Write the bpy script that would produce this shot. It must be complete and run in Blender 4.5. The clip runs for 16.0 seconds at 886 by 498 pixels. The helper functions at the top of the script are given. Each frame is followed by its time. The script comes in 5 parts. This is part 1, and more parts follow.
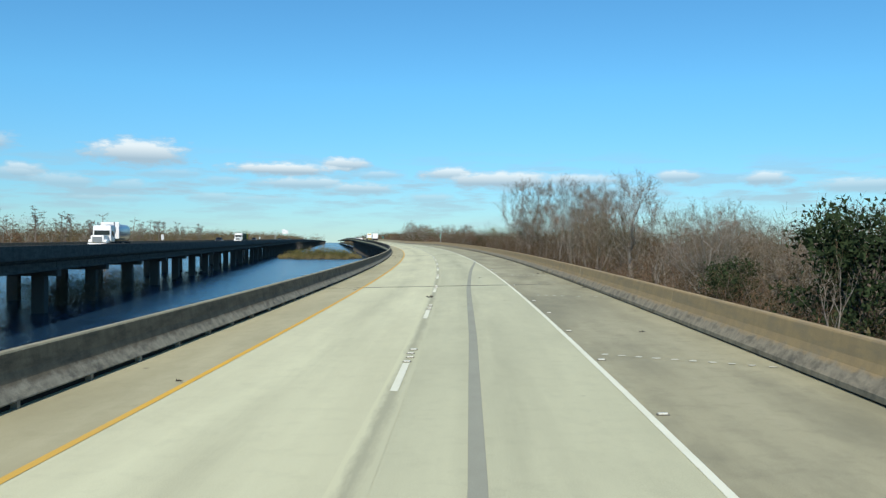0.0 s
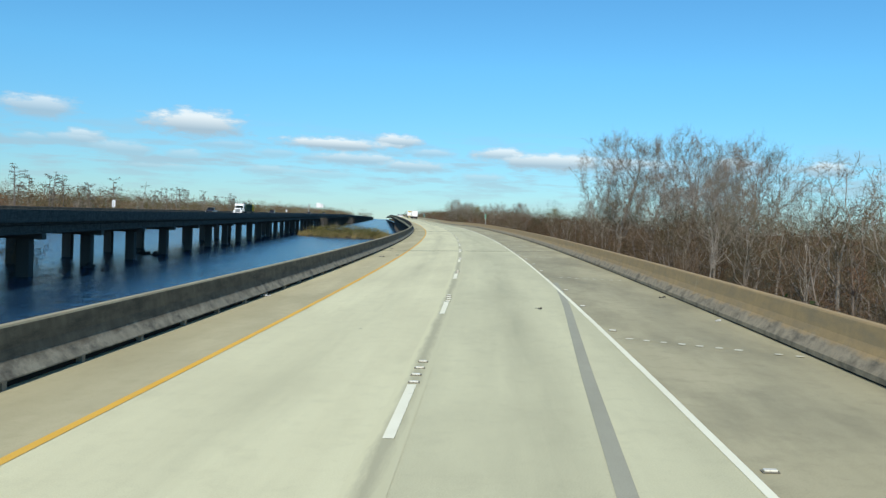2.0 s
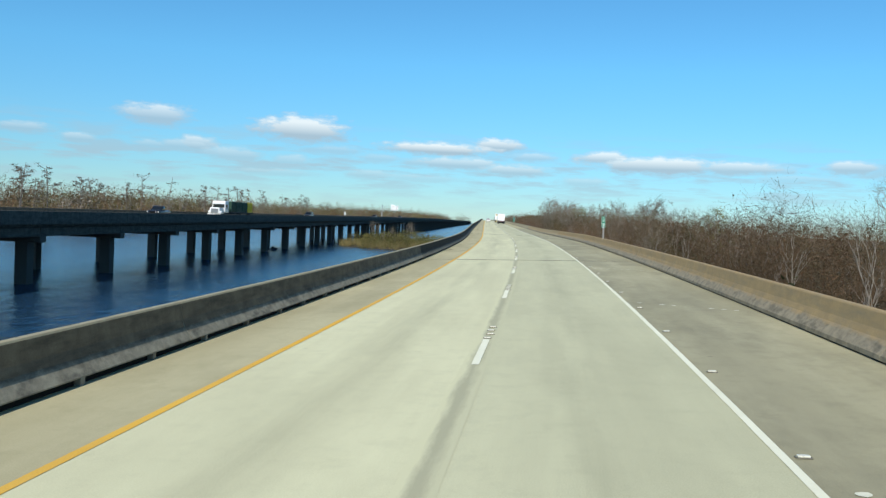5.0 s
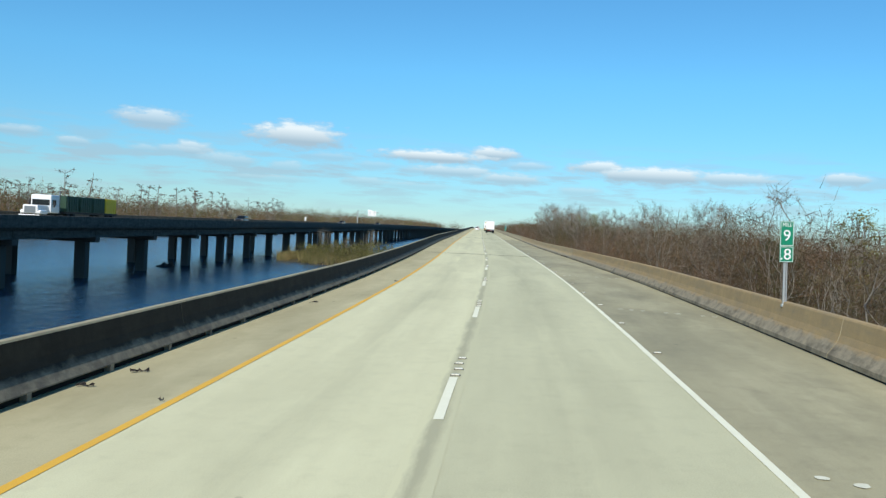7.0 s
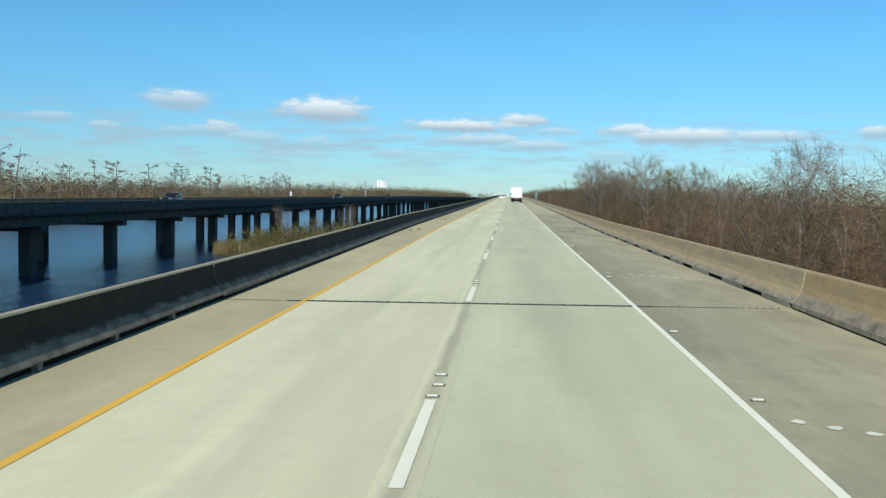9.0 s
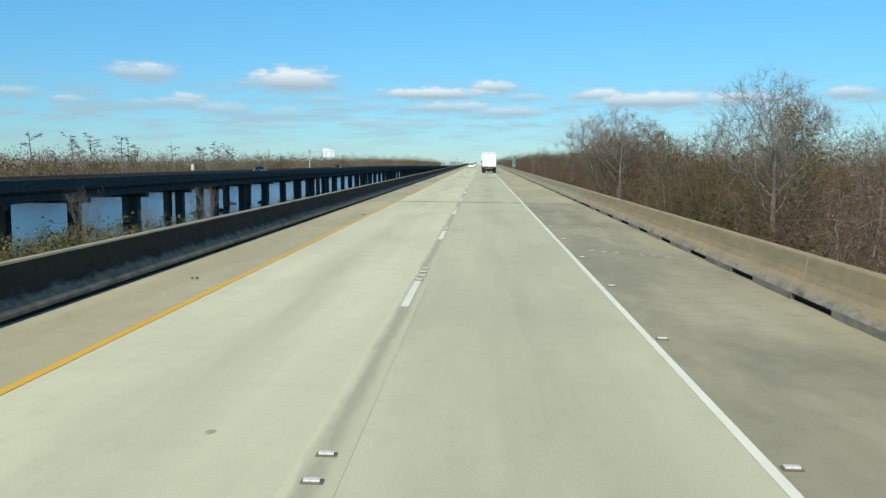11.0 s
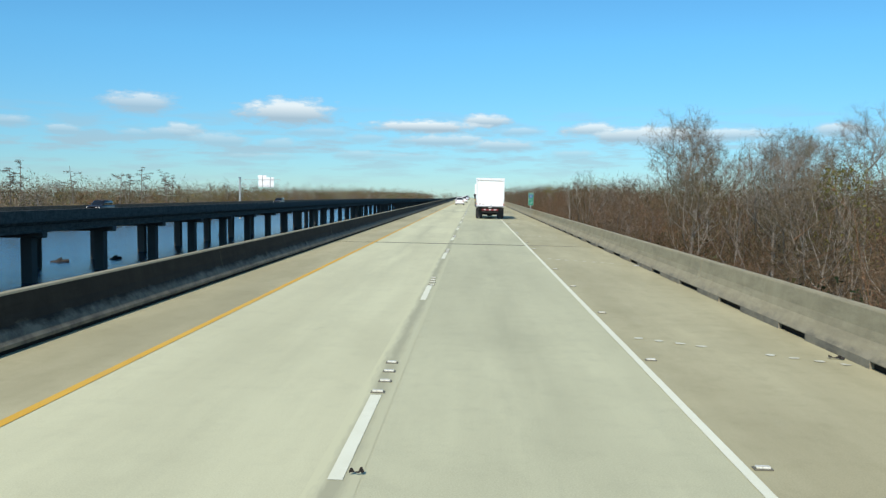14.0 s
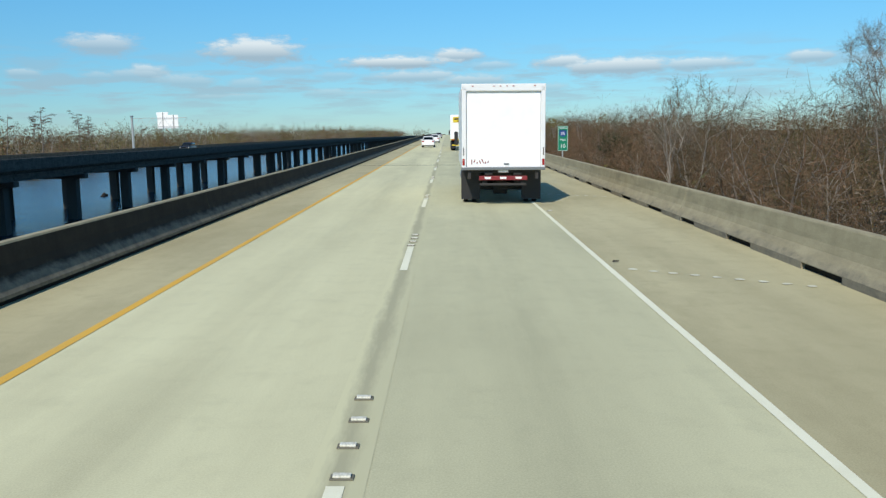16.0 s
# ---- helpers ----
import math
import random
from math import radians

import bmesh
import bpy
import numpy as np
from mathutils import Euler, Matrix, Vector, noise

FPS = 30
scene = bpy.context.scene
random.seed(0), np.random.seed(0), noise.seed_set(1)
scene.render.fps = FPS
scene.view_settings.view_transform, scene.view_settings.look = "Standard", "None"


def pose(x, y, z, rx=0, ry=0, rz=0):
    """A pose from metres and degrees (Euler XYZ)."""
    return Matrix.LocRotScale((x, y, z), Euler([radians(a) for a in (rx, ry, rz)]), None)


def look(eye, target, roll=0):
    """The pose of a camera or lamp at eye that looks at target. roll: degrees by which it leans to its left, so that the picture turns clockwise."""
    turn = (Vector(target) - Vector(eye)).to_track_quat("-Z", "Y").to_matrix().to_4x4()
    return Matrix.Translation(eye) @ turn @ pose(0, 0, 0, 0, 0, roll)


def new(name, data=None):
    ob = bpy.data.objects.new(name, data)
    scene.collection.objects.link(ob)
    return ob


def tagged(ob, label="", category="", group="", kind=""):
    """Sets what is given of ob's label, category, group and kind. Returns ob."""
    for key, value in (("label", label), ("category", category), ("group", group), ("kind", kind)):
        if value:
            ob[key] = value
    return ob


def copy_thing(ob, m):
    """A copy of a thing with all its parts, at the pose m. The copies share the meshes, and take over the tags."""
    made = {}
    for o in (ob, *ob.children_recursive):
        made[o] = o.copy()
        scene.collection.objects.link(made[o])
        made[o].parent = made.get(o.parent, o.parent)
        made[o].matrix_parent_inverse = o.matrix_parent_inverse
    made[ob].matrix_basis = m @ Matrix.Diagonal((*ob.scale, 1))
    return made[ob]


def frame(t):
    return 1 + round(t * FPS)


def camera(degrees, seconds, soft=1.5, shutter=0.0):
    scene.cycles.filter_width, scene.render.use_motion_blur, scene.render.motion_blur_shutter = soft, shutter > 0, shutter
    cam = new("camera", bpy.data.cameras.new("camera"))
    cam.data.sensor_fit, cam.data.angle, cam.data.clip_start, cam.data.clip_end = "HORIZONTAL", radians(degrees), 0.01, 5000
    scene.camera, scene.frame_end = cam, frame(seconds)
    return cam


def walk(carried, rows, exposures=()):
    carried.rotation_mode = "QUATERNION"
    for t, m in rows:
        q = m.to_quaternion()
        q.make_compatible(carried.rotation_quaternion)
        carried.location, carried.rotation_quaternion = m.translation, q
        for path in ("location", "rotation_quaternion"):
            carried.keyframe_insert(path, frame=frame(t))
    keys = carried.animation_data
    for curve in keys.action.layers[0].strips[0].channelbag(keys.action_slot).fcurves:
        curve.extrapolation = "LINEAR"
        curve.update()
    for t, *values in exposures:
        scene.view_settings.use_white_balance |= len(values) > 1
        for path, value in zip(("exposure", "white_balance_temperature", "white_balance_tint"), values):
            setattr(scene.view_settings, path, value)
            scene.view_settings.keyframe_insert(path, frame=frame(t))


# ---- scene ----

# ================= camera and its drive =================
cam = camera(54.38, 16.0, soft=1.35)
walk(cam, [
    (0.0, pose(-22.32, 0.08, 1.529, 89.54, -0.34, -7.19)),
    (0.5, pose(-20.39, 13.23, 1.613, 86.02, -2.03, -6.50)),
    (1.0, pose(-18.43, 26.72, 1.701, 85.76, -1.95, -7.53)),
    (1.5, pose(-16.72, 39.58, 1.783, 88.06, -2.35, -6.66)),
    (2.0, pose(-15.01, 52.59, 1.869, 88.11, -2.53, -3.89)),
    (2.5, pose(-13.36, 65.66, 1.957, 86.51, -2.05, -1.34)),
    (3.0, pose(-11.81, 79.15, 2.046, 88.69, -3.65, -0.50)),
    (3.5, pose(-10.52, 92.24, 2.129, 87.73, -2.74, 0.11)),
    (4.0, pose(-9.20, 105.69, 2.218, 88.28, -2.27, 1.31)),
    (6.5, pose(-4.76, 171.45, 2.638, 87.77, -3.17, 3.57)),
    (7.0, pose(-4.20, 184.58, 2.721, 88.62, -3.30, 2.44)),
    (7.5, pose(-3.61, 198.33, 2.813, 88.33, -2.57, 2.48)),
    (8.0, pose(-3.21, 211.02, 2.896, 87.32, -2.05, 3.23)),
    (10.5, pose(-2.39, 277.52, 3.321, 85.68, -0.33, 5.17)),
    (11.0, pose(-2.32, 290.87, 3.408, 84.48, 0.09, 2.59)),
    (11.5, pose(-2.29, 304.35, 3.495, 87.10, 0.80, 0.42)),
    (12.0, pose(-2.27, 317.55, 3.581, 88.58, 0.52, 1.42)),
    (12.5, pose(-2.33, 330.82, 3.669, 87.21, 0.50, 3.32)),
    (13.0, pose(-2.42, 344.13, 3.756, 87.14, -0.72, 3.65)),
    (13.5, pose(-2.41, 357.57, 3.843, 86.69, -0.42, 3.58)),
    (14.0, pose(-2.44, 370.98, 3.931, 86.63, -0.44, 2.13)),
    (14.5, pose(-2.43, 384.19, 4.017, 85.73, -0.26, 1.36)),
    (15.0, pose(-2.61, 397.44, 4.105, 85.45, 0.75, 0.84)),
    (15.5, pose(-2.68, 410.84, 4.193, 83.45, 1.88, 1.75)),
    (16.0, pose(-2.78, 424.22, 4.281, 82.45, 1.02, 0.33)),
], exposures=[(0.0, 0.06), (0.5, -0.08), (1.0, -0.05), (1.5, 0.04), (3.0, 0.08), (4.0, 0.08), (7.0, 0.09), (8.0, 0.06), (10.5, 0.01), (11.0, 0.01), (12.5, 0.06), (14.0, 0.05), (14.5, 0.0), (15.5, -0.06), (16.0, -0.09)])

# ================= sky, sun =================
SUN_EL, SUN_BACK = 41.0, 18.0          # height, and degrees to the left of straight behind the drive
world = bpy.data.worlds.new("sky")
scene.world = world
world.use_nodes = True
wn, wl = world.node_tree.nodes, world.node_tree.links
wn.clear()


def wmath(op, a, b=None, c=None, clamp=False):
    n = wn.new("ShaderNodeMath")
    n.operation, n.use_clamp = op, clamp
    for i, v in enumerate((a, b, c)):
        if v is None:
            continue
        if isinstance(v, (int, float)):
            n.inputs[i].default_value = v
        else:
            wl.new(v, n.inputs[i])
    return n.outputs[0]


w_out = wn.new("ShaderNodeOutputWorld")
w_sky = wn.new("ShaderNodeTexSky")
w_sky.sky_type, w_sky.sun_disc = "NISHITA", False
w_sky.sun_elevation = radians(SUN_EL)
w_sky.sun_rotation = radians(180 + SUN_BACK)
w_sky.air_density, w_sky.dust_density, w_sky.ozone_density = 1.0, 0.0, 4.0
w_geo = wn.new("ShaderNodeTexCoord")
w_sep = wn.new("ShaderNodeSeparateXYZ")
wl.new(w_geo.outputs["Generated"], w_sep.inputs[0])
w_az = wmath("MULTIPLY", wmath("ARCTAN2", wmath("MULTIPLY", w_sep.outputs[0], -1.0), w_sep.outputs[1]), 57.2958)
w_el = wmath("MULTIPLY", wmath("ARCSINE", w_sep.outputs[2]), 57.2958)
w_vec = wn.new("ShaderNodeCombineXYZ")
wl.new(w_az, w_vec.inputs[0])
wl.new(wmath("MULTIPLY", w_el, 2.6), w_vec.inputs[1])
w_noise = wn.new("ShaderNodeTexNoise")
w_noise.inputs["Scale"].default_value, w_noise.inputs["Detail"].default_value, w_noise.inputs["Roughness"].default_value = 0.75, 5.0, 0.62
wl.new(w_vec.outputs[0], w_noise.inputs["Vector"])
w_puff = wmath("MULTIPLY", wmath("SUBTRACT", w_noise.outputs["Fac"], 0.5), 3.2)
# small fair-weather clouds low over the horizon: bearing to the left, height, half width, half height (degrees), thickness
CLOUDS = [
    (12.3, 5.1, 3.1, 0.80, 1.0), (19.5, 3.6, 2.2, 0.40, 0.6), (16.5, 3.2, 1.8, 0.50, 0.6), (12.9, 3.0, 1.5, 0.40, 0.5),
    (10.0, 3.9, 1.6, 0.30, 0.5), (3.4, 4.3, 3.8, 0.42, 1.0), (-0.6, 4.7, 1.7, 0.45, 0.95), (1.9, 3.4, 3.1, 0.40, 0.75),
    (-1.8, 3.1, 2.2, 0.40, 0.75), (-3.0, 4.0, 1.6, 0.30, 0.6), (-6.2, 2.5, 1.8, 0.30, 0.5), (-7.6, 4.1, 2.0, 0.42, 0.9),
    (-11.2, 3.75, 4.4, 0.55, 0.95), (-15.8, 3.7, 3.6, 0.40, 0.8), (-22.3, 3.9, 1.6, 0.40, 0.8), (-27.7, 3.7, 1.6, 0.45, 0.85),
    (21.4, 5.4, 2.2, 0.65, 0.8), (25.8, 3.6, 1.3, 0.32, 0.6), (21.8, 3.5, 1.1, 0.30, 0.5), (18.8, 3.8, 1.5, 0.42, 0.75),
    (7.9, 2.4, 1.6, 0.30, 0.5), (7.2, 3.5, 1.5, 0.28, 0.45), (28.8, 4.0, 1.8, 0.32, 0.6), (-33.0, 3.2, 3.0, 0.45, 0.7),
    (35.0, 4.4, 2.8, 0.50, 0.7), (4.5, 2.3, 3.0, 0.22, 0.35), (-19.5, 3.1, 3.0, 0.25, 0.4), (14.0, 2.2, 3.0, 0.22, 0.35),
]
w_cover, w_top = None, None
for c_az, c_el, c_w, c_h, c_thick in CLOUDS:
    u = wmath("MULTIPLY", wmath("SUBTRACT", w_az, c_az), 1 / (c_w * 1.22))
    v = wmath("MULTIPLY", wmath("SUBTRACT", w_el, c_el + 0.37), 1 / (c_h * 1.38))
    d = wmath("SQRT", wmath("MULTIPLY_ADD", u, u, wmath("MULTIPLY", v, v)))
    m = wmath("MULTIPLY", wmath("MULTIPLY", wmath("SUBTRACT", wmath("MULTIPLY_ADD", w_puff, 0.42, 0.98), d), 2.0, clamp=True), c_thick)
    lit = wmath("MULTIPLY", m, wmath("MULTIPLY_ADD", v, 1.1, 0.40 * c_thick - 0.04, clamp=True))
    w_cover = m if w_cover is None else wmath("MAXIMUM", w_cover, m)
    w_top = lit if w_top is None else wmath("MAXIMUM", w_top, lit)
# thin grey streaks of cloud low in the haze
w_long = wn.new("ShaderNodeCombineXYZ")
wl.new(wmath("MULTIPLY", w_az, 0.30), w_long.inputs[0])
wl.new(wmath("MULTIPLY", w_el, 2.0), w_long.inputs[1])
w_band = wn.new("ShaderNodeTexNoise")
w_band.inputs["Scale"].default_value, w_band.inputs["Detail"].default_value, w_band.inputs["Roughness"].default_value = 0.75, 4.0, 0.55
wl.new(w_long.outputs[0], w_band.inputs["Vector"])
w_low = wmath("SUBTRACT", 1.0, wmath("MULTIPLY", wmath("ABSOLUTE", wmath("SUBTRACT", w_el, 3.2)), 0.34), clamp=True)
w_streak = wmath("MULTIPLY", wmath("MULTIPLY", wmath("SUBTRACT", w_band.outputs["Fac"], 0.46, clamp=True), 7.0, clamp=True), wmath("MULTIPLY", w_low, 0.72))
w_cover = wmath("MAXIMUM", w_cover, w_streak)
w_grey = wn.new("ShaderNodeMix")
w_grey.data_type = "RGBA"
w_grey.inputs[6].default_value, w_grey.inputs[7].default_value = (3.9, 5.1, 6.0, 1), (8.3, 9.0, 9.2, 1)
wl.new(wmath("MULTIPLY", w_top, 1.25, clamp=True), w_grey.inputs[0])
w_tint = wn.new("ShaderNodeMix")          # deep winter blue: a clearer air than the model's
w_tint.data_type, w_tint.blend_type = "RGBA", "MULTIPLY"
w_tint.inputs[0].default_value = 1.0
w_air = wn.new("ShaderNodeMix")
w_air.data_type = "RGBA"
w_air.inputs[6].default_value, w_air.inputs[7].default_value = (0.50, 0.75, 0.97, 1), (0.56, 1.12, 1.30, 1)
wl.new(wmath("MULTIPLY", w_el, 0.10, clamp=True), w_air.inputs[0])
wl.new(w_air.outputs[2], w_tint.inputs[7])
wl.new(w_sky.outputs[0], w_tint.inputs[6])
w_mix = wn.new("ShaderNodeMix")
w_mix.data_type = "RGBA"
wl.new(wmath("MULTIPLY", w_cover, 0.9, clamp=True), w_mix.inputs[0])
wl.new(w_tint.outputs[2], w_mix.inputs[6])
wl.new(w_grey.outputs[2], w_mix.inputs[7])
w_bg = wn.new("ShaderNodeBackground")
w_bg.inputs["Strength"].default_value = 0.10
wl.new(w_mix.outputs[2], w_bg.inputs["Color"])
wl.new(w_bg.outputs[0], w_out.inputs["Surface"])

sun_data = bpy.data.lights.new("sun", "SUN")
sun_data.energy, sun_data.angle, sun_data.color = 4.2, radians(0.53), (1.0, 0.94, 0.84)
sun = new("sun", sun_data)
sun.matrix_world = look((-math.sin(radians(SUN_BACK)) * 300, -math.cos(radians(SUN_BACK)) * 300, 300 * math.tan(radians(SUN_EL))), (0, 0, 0))

# ================= materials =================
class Mat:
    """A node material with a Principled shader and small helpers."""

    def __init__(self, name, rough=0.8, metal=0.0, spec=0.4):
        self.m = bpy.data.materials.new(name)
        self.m.use_nodes = True
        self.n, self.l = self.m.node_tree.nodes, self.m.node_tree.links
        self.b = self.n["Principled BSDF"]
        self.b.inputs["Roughness"].default_value = rough
        self.b.inputs["Metallic"].default_value = metal
        self.b.inputs["Specular IOR Level"].default_value = spec

    def coord(self, kind="Object", scale=(1, 1, 1)):
        c, mp = self.n.new("ShaderNodeTexCoord"), self.n.new("ShaderNodeMapping")
        mp.inputs["Scale"].default_value = scale
        self.l.new(c.outputs[kind], mp.inputs["Vector"])
        return mp.outputs[0]

    def noise(self, vec, scale, detail=4.0, rough=0.6):
        t = self.n.new("ShaderNodeTexNoise")
        t.inputs["Scale"].default_value, t.inputs["Detail"].default_value, t.inputs["Roughness"].default_value = scale, detail, rough
        self.l.new(vec, t.inputs["Vector"])
        return t.outputs["Fac"]

    def ramp(self, fac, *stops):
        r = self.n.new("ShaderNodeValToRGB")
        el = r.color_ramp.elements
        while len(el) < len(stops):
            el.new(0.5)
        for e, (p, c) in zip(el, stops):
            e.position, e.color = p, (*c, 1) if len(c) == 3 else c
        self.l.new(fac, r.inputs[0])
        return r.outputs[0]

    def mix(self, fac, a, b, blend="MIX"):
        x = self.n.new("ShaderNodeMix")
        x.data_type, x.blend_type = "RGBA", blend
        for i, v in ((0, fac), (6, a), (7, b)):
            if isinstance(v, (int, float)):
                x.inputs[i].default_value = v
            elif isinstance(v, tuple):
                x.inputs[i].default_value = (*v, 1)
            else:
                self.l.new(v, x.inputs[i])
        return x.outputs[2]

    def math(self, op, a, b=0.0, clamp=False):
        x = self.n.new("ShaderNodeMath")
        x.operation, x.use_clamp = op, clamp
        for i, v in ((0, a), (1, b)):
            if isinstance(v, (int, float)):
                x.inputs[i].default_value = v
            else:
                self.l.new(v, x.inputs[i])
        return x.outputs[0]

    def island(self):
        return self.n.new("ShaderNodeNewGeometry").outputs["Random Per Island"]

    def chance(self):
        return self.n.new("ShaderNodeObjectInfo").outputs["Random"]

    def color(self, c):
        if isinstance(c, tuple):
            self.b.inputs["Base Color"].default_value = (*c, 1)
        else:
            self.l.new(c, self.b.inputs["Base Color"])
        return self

    def bump(self, height, strength=0.3, dist=0.01):
        x = self.n.new("ShaderNodeBump")
        x.inputs["Strength"].default_value, x.inputs["Distance"].default_value = strength, dist
        self.l.new(height, x.inputs["Height"])
        self.l.new(x.outputs[0], self.b.inputs["Normal"])
        return self

    def rough(self, fac):
        self.l.new(fac, self.b.inputs["Roughness"])
        return self


def concrete(name, dark, light, stain, streak=(1.0, 0.05), worn=0.5, grain=60, oil=None):
    """Concrete, with UV in metres across and along: long streaks, blotches and grain."""
    k = Mat(name, 0.85, 0, 0.25)
    uv = k.coord("UV", (1, 1, 1))
    long = k.noise(k.coord("UV", (streak[0], streak[1], 1)), 1.0, 4)
    blot = k.noise(k.coord("UV", (1, 0.35, 1)), 0.42, 6, 0.66)
    fine = k.noise(uv, grain, 3, 0.7)
    c = k.mix(k.ramp(long, (0.32, (0, 0, 0)), (0.68, (1, 1, 1))), dark, light)
    c = k.mix(k.math("MULTIPLY", k.ramp(blot, (0.48, (0, 0, 0)), (0.75, (1, 1, 1))), worn), c, stain)
    patch = k.noise(k.coord("UV", (0.9, 0.9, 1)), 2.3, 5, 0.7)
    c = k.mix(k.math("MULTIPLY", k.ramp(patch, (0.5, (0, 0, 0)), (0.8, (1, 1, 1))), 0.5), c, stain)
    if oil is not None:             # the oily middle of the lane
        sep = k.n.new("ShaderNodeSeparateXYZ")
        k.l.new(uv, sep.inputs[0])
        mid = k.math("SUBTRACT", 1.0, k.math("MULTIPLY", k.math("ABSOLUTE", k.math("SUBTRACT", sep.outputs[0], oil)), 1.25), True)
        c = k.mix(k.math("MULTIPLY", k.math("MULTIPLY", mid, k.ramp(k.noise(k.coord("UV", (1, 0.08, 1)), 1.1, 5), (0.35, (0, 0, 0)), (0.7, (1, 1, 1)))), 0.55), c, tuple(0.72 * v for v in stain))
    wide = k.noise(k.coord("UV", (0.30, 0.055, 1)), 1.0, 5, 0.6)
    c = k.mix(k.math("MULTIPLY", k.ramp(wide, (0.42, (0, 0, 0)), (0.70, (1, 1, 1))), worn * 0.7), c, stain)
    # scattered droppings and oil spots
    cell = k.n.new("ShaderNodeTexVoronoi")
    cell.inputs["Scale"].default_value = 0.62
    k.l.new(k.coord("UV", (1, 0.8, 1)), cell.inputs["Vector"])
    dot = k.math("MULTIPLY", k.math("SUBTRACT", k.math("MULTIPLY", k.noise(uv, 9, 3), 0.075), cell.outputs["Distance"]), 60.0, True)
    c = k.mix(k.math("MULTIPLY", dot, k.ramp(k.noise(k.coord("UV", (1, 1, 1)), 0.5, 2), (0.42, (0, 0, 0)), (0.58, (0.75, 0.75, 0.75)))), c, tuple(0.35 * v for v in stain))
    c = k.mix(0.25, c, k.ramp(fine, (0.3, (0.25, 0.25, 0.25)), (0.7, (0.75, 0.75, 0.75))), "OVERLAY")
    return k.color(c).bump(fine, 0.25, 0.004)


M_LANE_L = concrete("lane_concrete_pale", (0.617, 0.592, 0.372), (0.706, 0.685, 0.434), (0.512, 0.49, 0.306), worn=0.6, oil=-1.34).m
M_LANE_R = concrete("lane_concrete_grey", (0.53, 0.514, 0.325), (0.614, 0.597, 0.378), (0.426, 0.412, 0.262), worn=0.65, oil=2.4).m
M_SHOULDER = concrete("shoulder_concrete_tan", (0.455, 0.41, 0.24), (0.53, 0.485, 0.29), (0.33, 0.295, 0.17), (1.0, 0.12), 0.8).m
M_SHOULDER_GREY = concrete("shoulder_concrete_grey", (0.37, 0.338, 0.205), (0.45, 0.412, 0.255), (0.22, 0.205, 0.130), (1.0, 0.12), 0.95).m
M_OVAL = concrete("worn_oval_paint", (0.72, 0.71, 0.55), (0.80, 0.79, 0.62), (0.45, 0.43, 0.31), worn=0.8).m
# the lane seam: patches of grime that fade out to both sides
def seam_mat(name, clean, grimy):
    k = Mat(name, 0.85, 0, 0.25)
    sep = k.n.new("ShaderNodeSeparateXYZ")
    k.l.new(k.coord("UV"), sep.inputs[0])
    fade = k.math("SUBTRACT", 1.0, k.math("MULTIPLY", k.math("ABSOLUTE", k.math("ADD", sep.outputs[0], 3.60)), 4.6), True)
    grime = k.math("ADD", k.math("MULTIPLY", fade, 0.75), k.math("SUBTRACT", k.noise(k.coord("UV", (1.6, 0.25, 1)), 2.4, 6, 0.72), 0.5))
    k.color(k.mix(k.ramp(grime, (0.25, (0, 0, 0)), (0.65, (1, 1, 1))), clean, grimy))
    return k.bump(k.noise(k.coord("UV"), 60, 3, 0.7), 0.25, 0.004).m


M_SEAL_L = seam_mat("grimy_lane_seam_pale", (0.637, 0.615, 0.386), (0.42, 0.403, 0.26))
M_SEAL_R = seam_mat("grimy_lane_seam_grey", (0.55, 0.533, 0.336), (0.42, 0.403, 0.26))
M_STREAK = concrete("tar_seam", (0.33, 0.325, 0.24), (0.38, 0.375, 0.275), (0.29, 0.285, 0.21), (1, 0.4)).m


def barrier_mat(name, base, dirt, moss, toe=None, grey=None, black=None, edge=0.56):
    """Cast parapet concrete: drip streaks down the face, blotches and grain; a weathered toe (on the left parapets its
    paleness is light put into the colour) with black lichen and a ragged upper edge.
    """
    k = Mat(name, 0.9, 0, 0.2)
    uv = k.coord("UV")
    drip = k.noise(k.coord("UV", (0.8, 1.6, 1)), 1.3, 6, 0.72)
    blot = k.noise(k.coord("UV", (2.2, 0.5, 1)), 1.3, 6, 0.72)
    fine = k.noise(uv, 45, 3, 0.7)
    c = k.mix(k.ramp(drip, (0.38, (0, 0, 0)), (0.62, (1, 1, 1))), base, dirt)
    c = k.mix(k.math("MULTIPLY", k.ramp(blot, (0.46, (0, 0, 0)), (0.66, (1, 1, 1))), 0.85), c, moss)
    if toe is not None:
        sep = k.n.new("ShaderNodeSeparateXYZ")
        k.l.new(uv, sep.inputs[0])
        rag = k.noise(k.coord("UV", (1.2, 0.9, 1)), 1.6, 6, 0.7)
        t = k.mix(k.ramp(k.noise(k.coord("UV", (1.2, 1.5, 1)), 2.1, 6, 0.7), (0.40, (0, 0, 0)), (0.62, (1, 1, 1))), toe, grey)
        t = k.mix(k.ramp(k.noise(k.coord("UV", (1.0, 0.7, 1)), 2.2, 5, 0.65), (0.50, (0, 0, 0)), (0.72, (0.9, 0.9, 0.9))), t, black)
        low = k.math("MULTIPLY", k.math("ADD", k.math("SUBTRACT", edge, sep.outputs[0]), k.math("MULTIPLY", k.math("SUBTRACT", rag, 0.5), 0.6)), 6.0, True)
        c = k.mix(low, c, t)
    c = k.mix(0.25, c, k.ramp(fine, (0.3, (0.25, 0.25, 0.25)), (0.7, (0.75, 0.75, 0.75))), "OVERLAY")
    return k.color(c).bump(fine, 0.35, 0.006).m


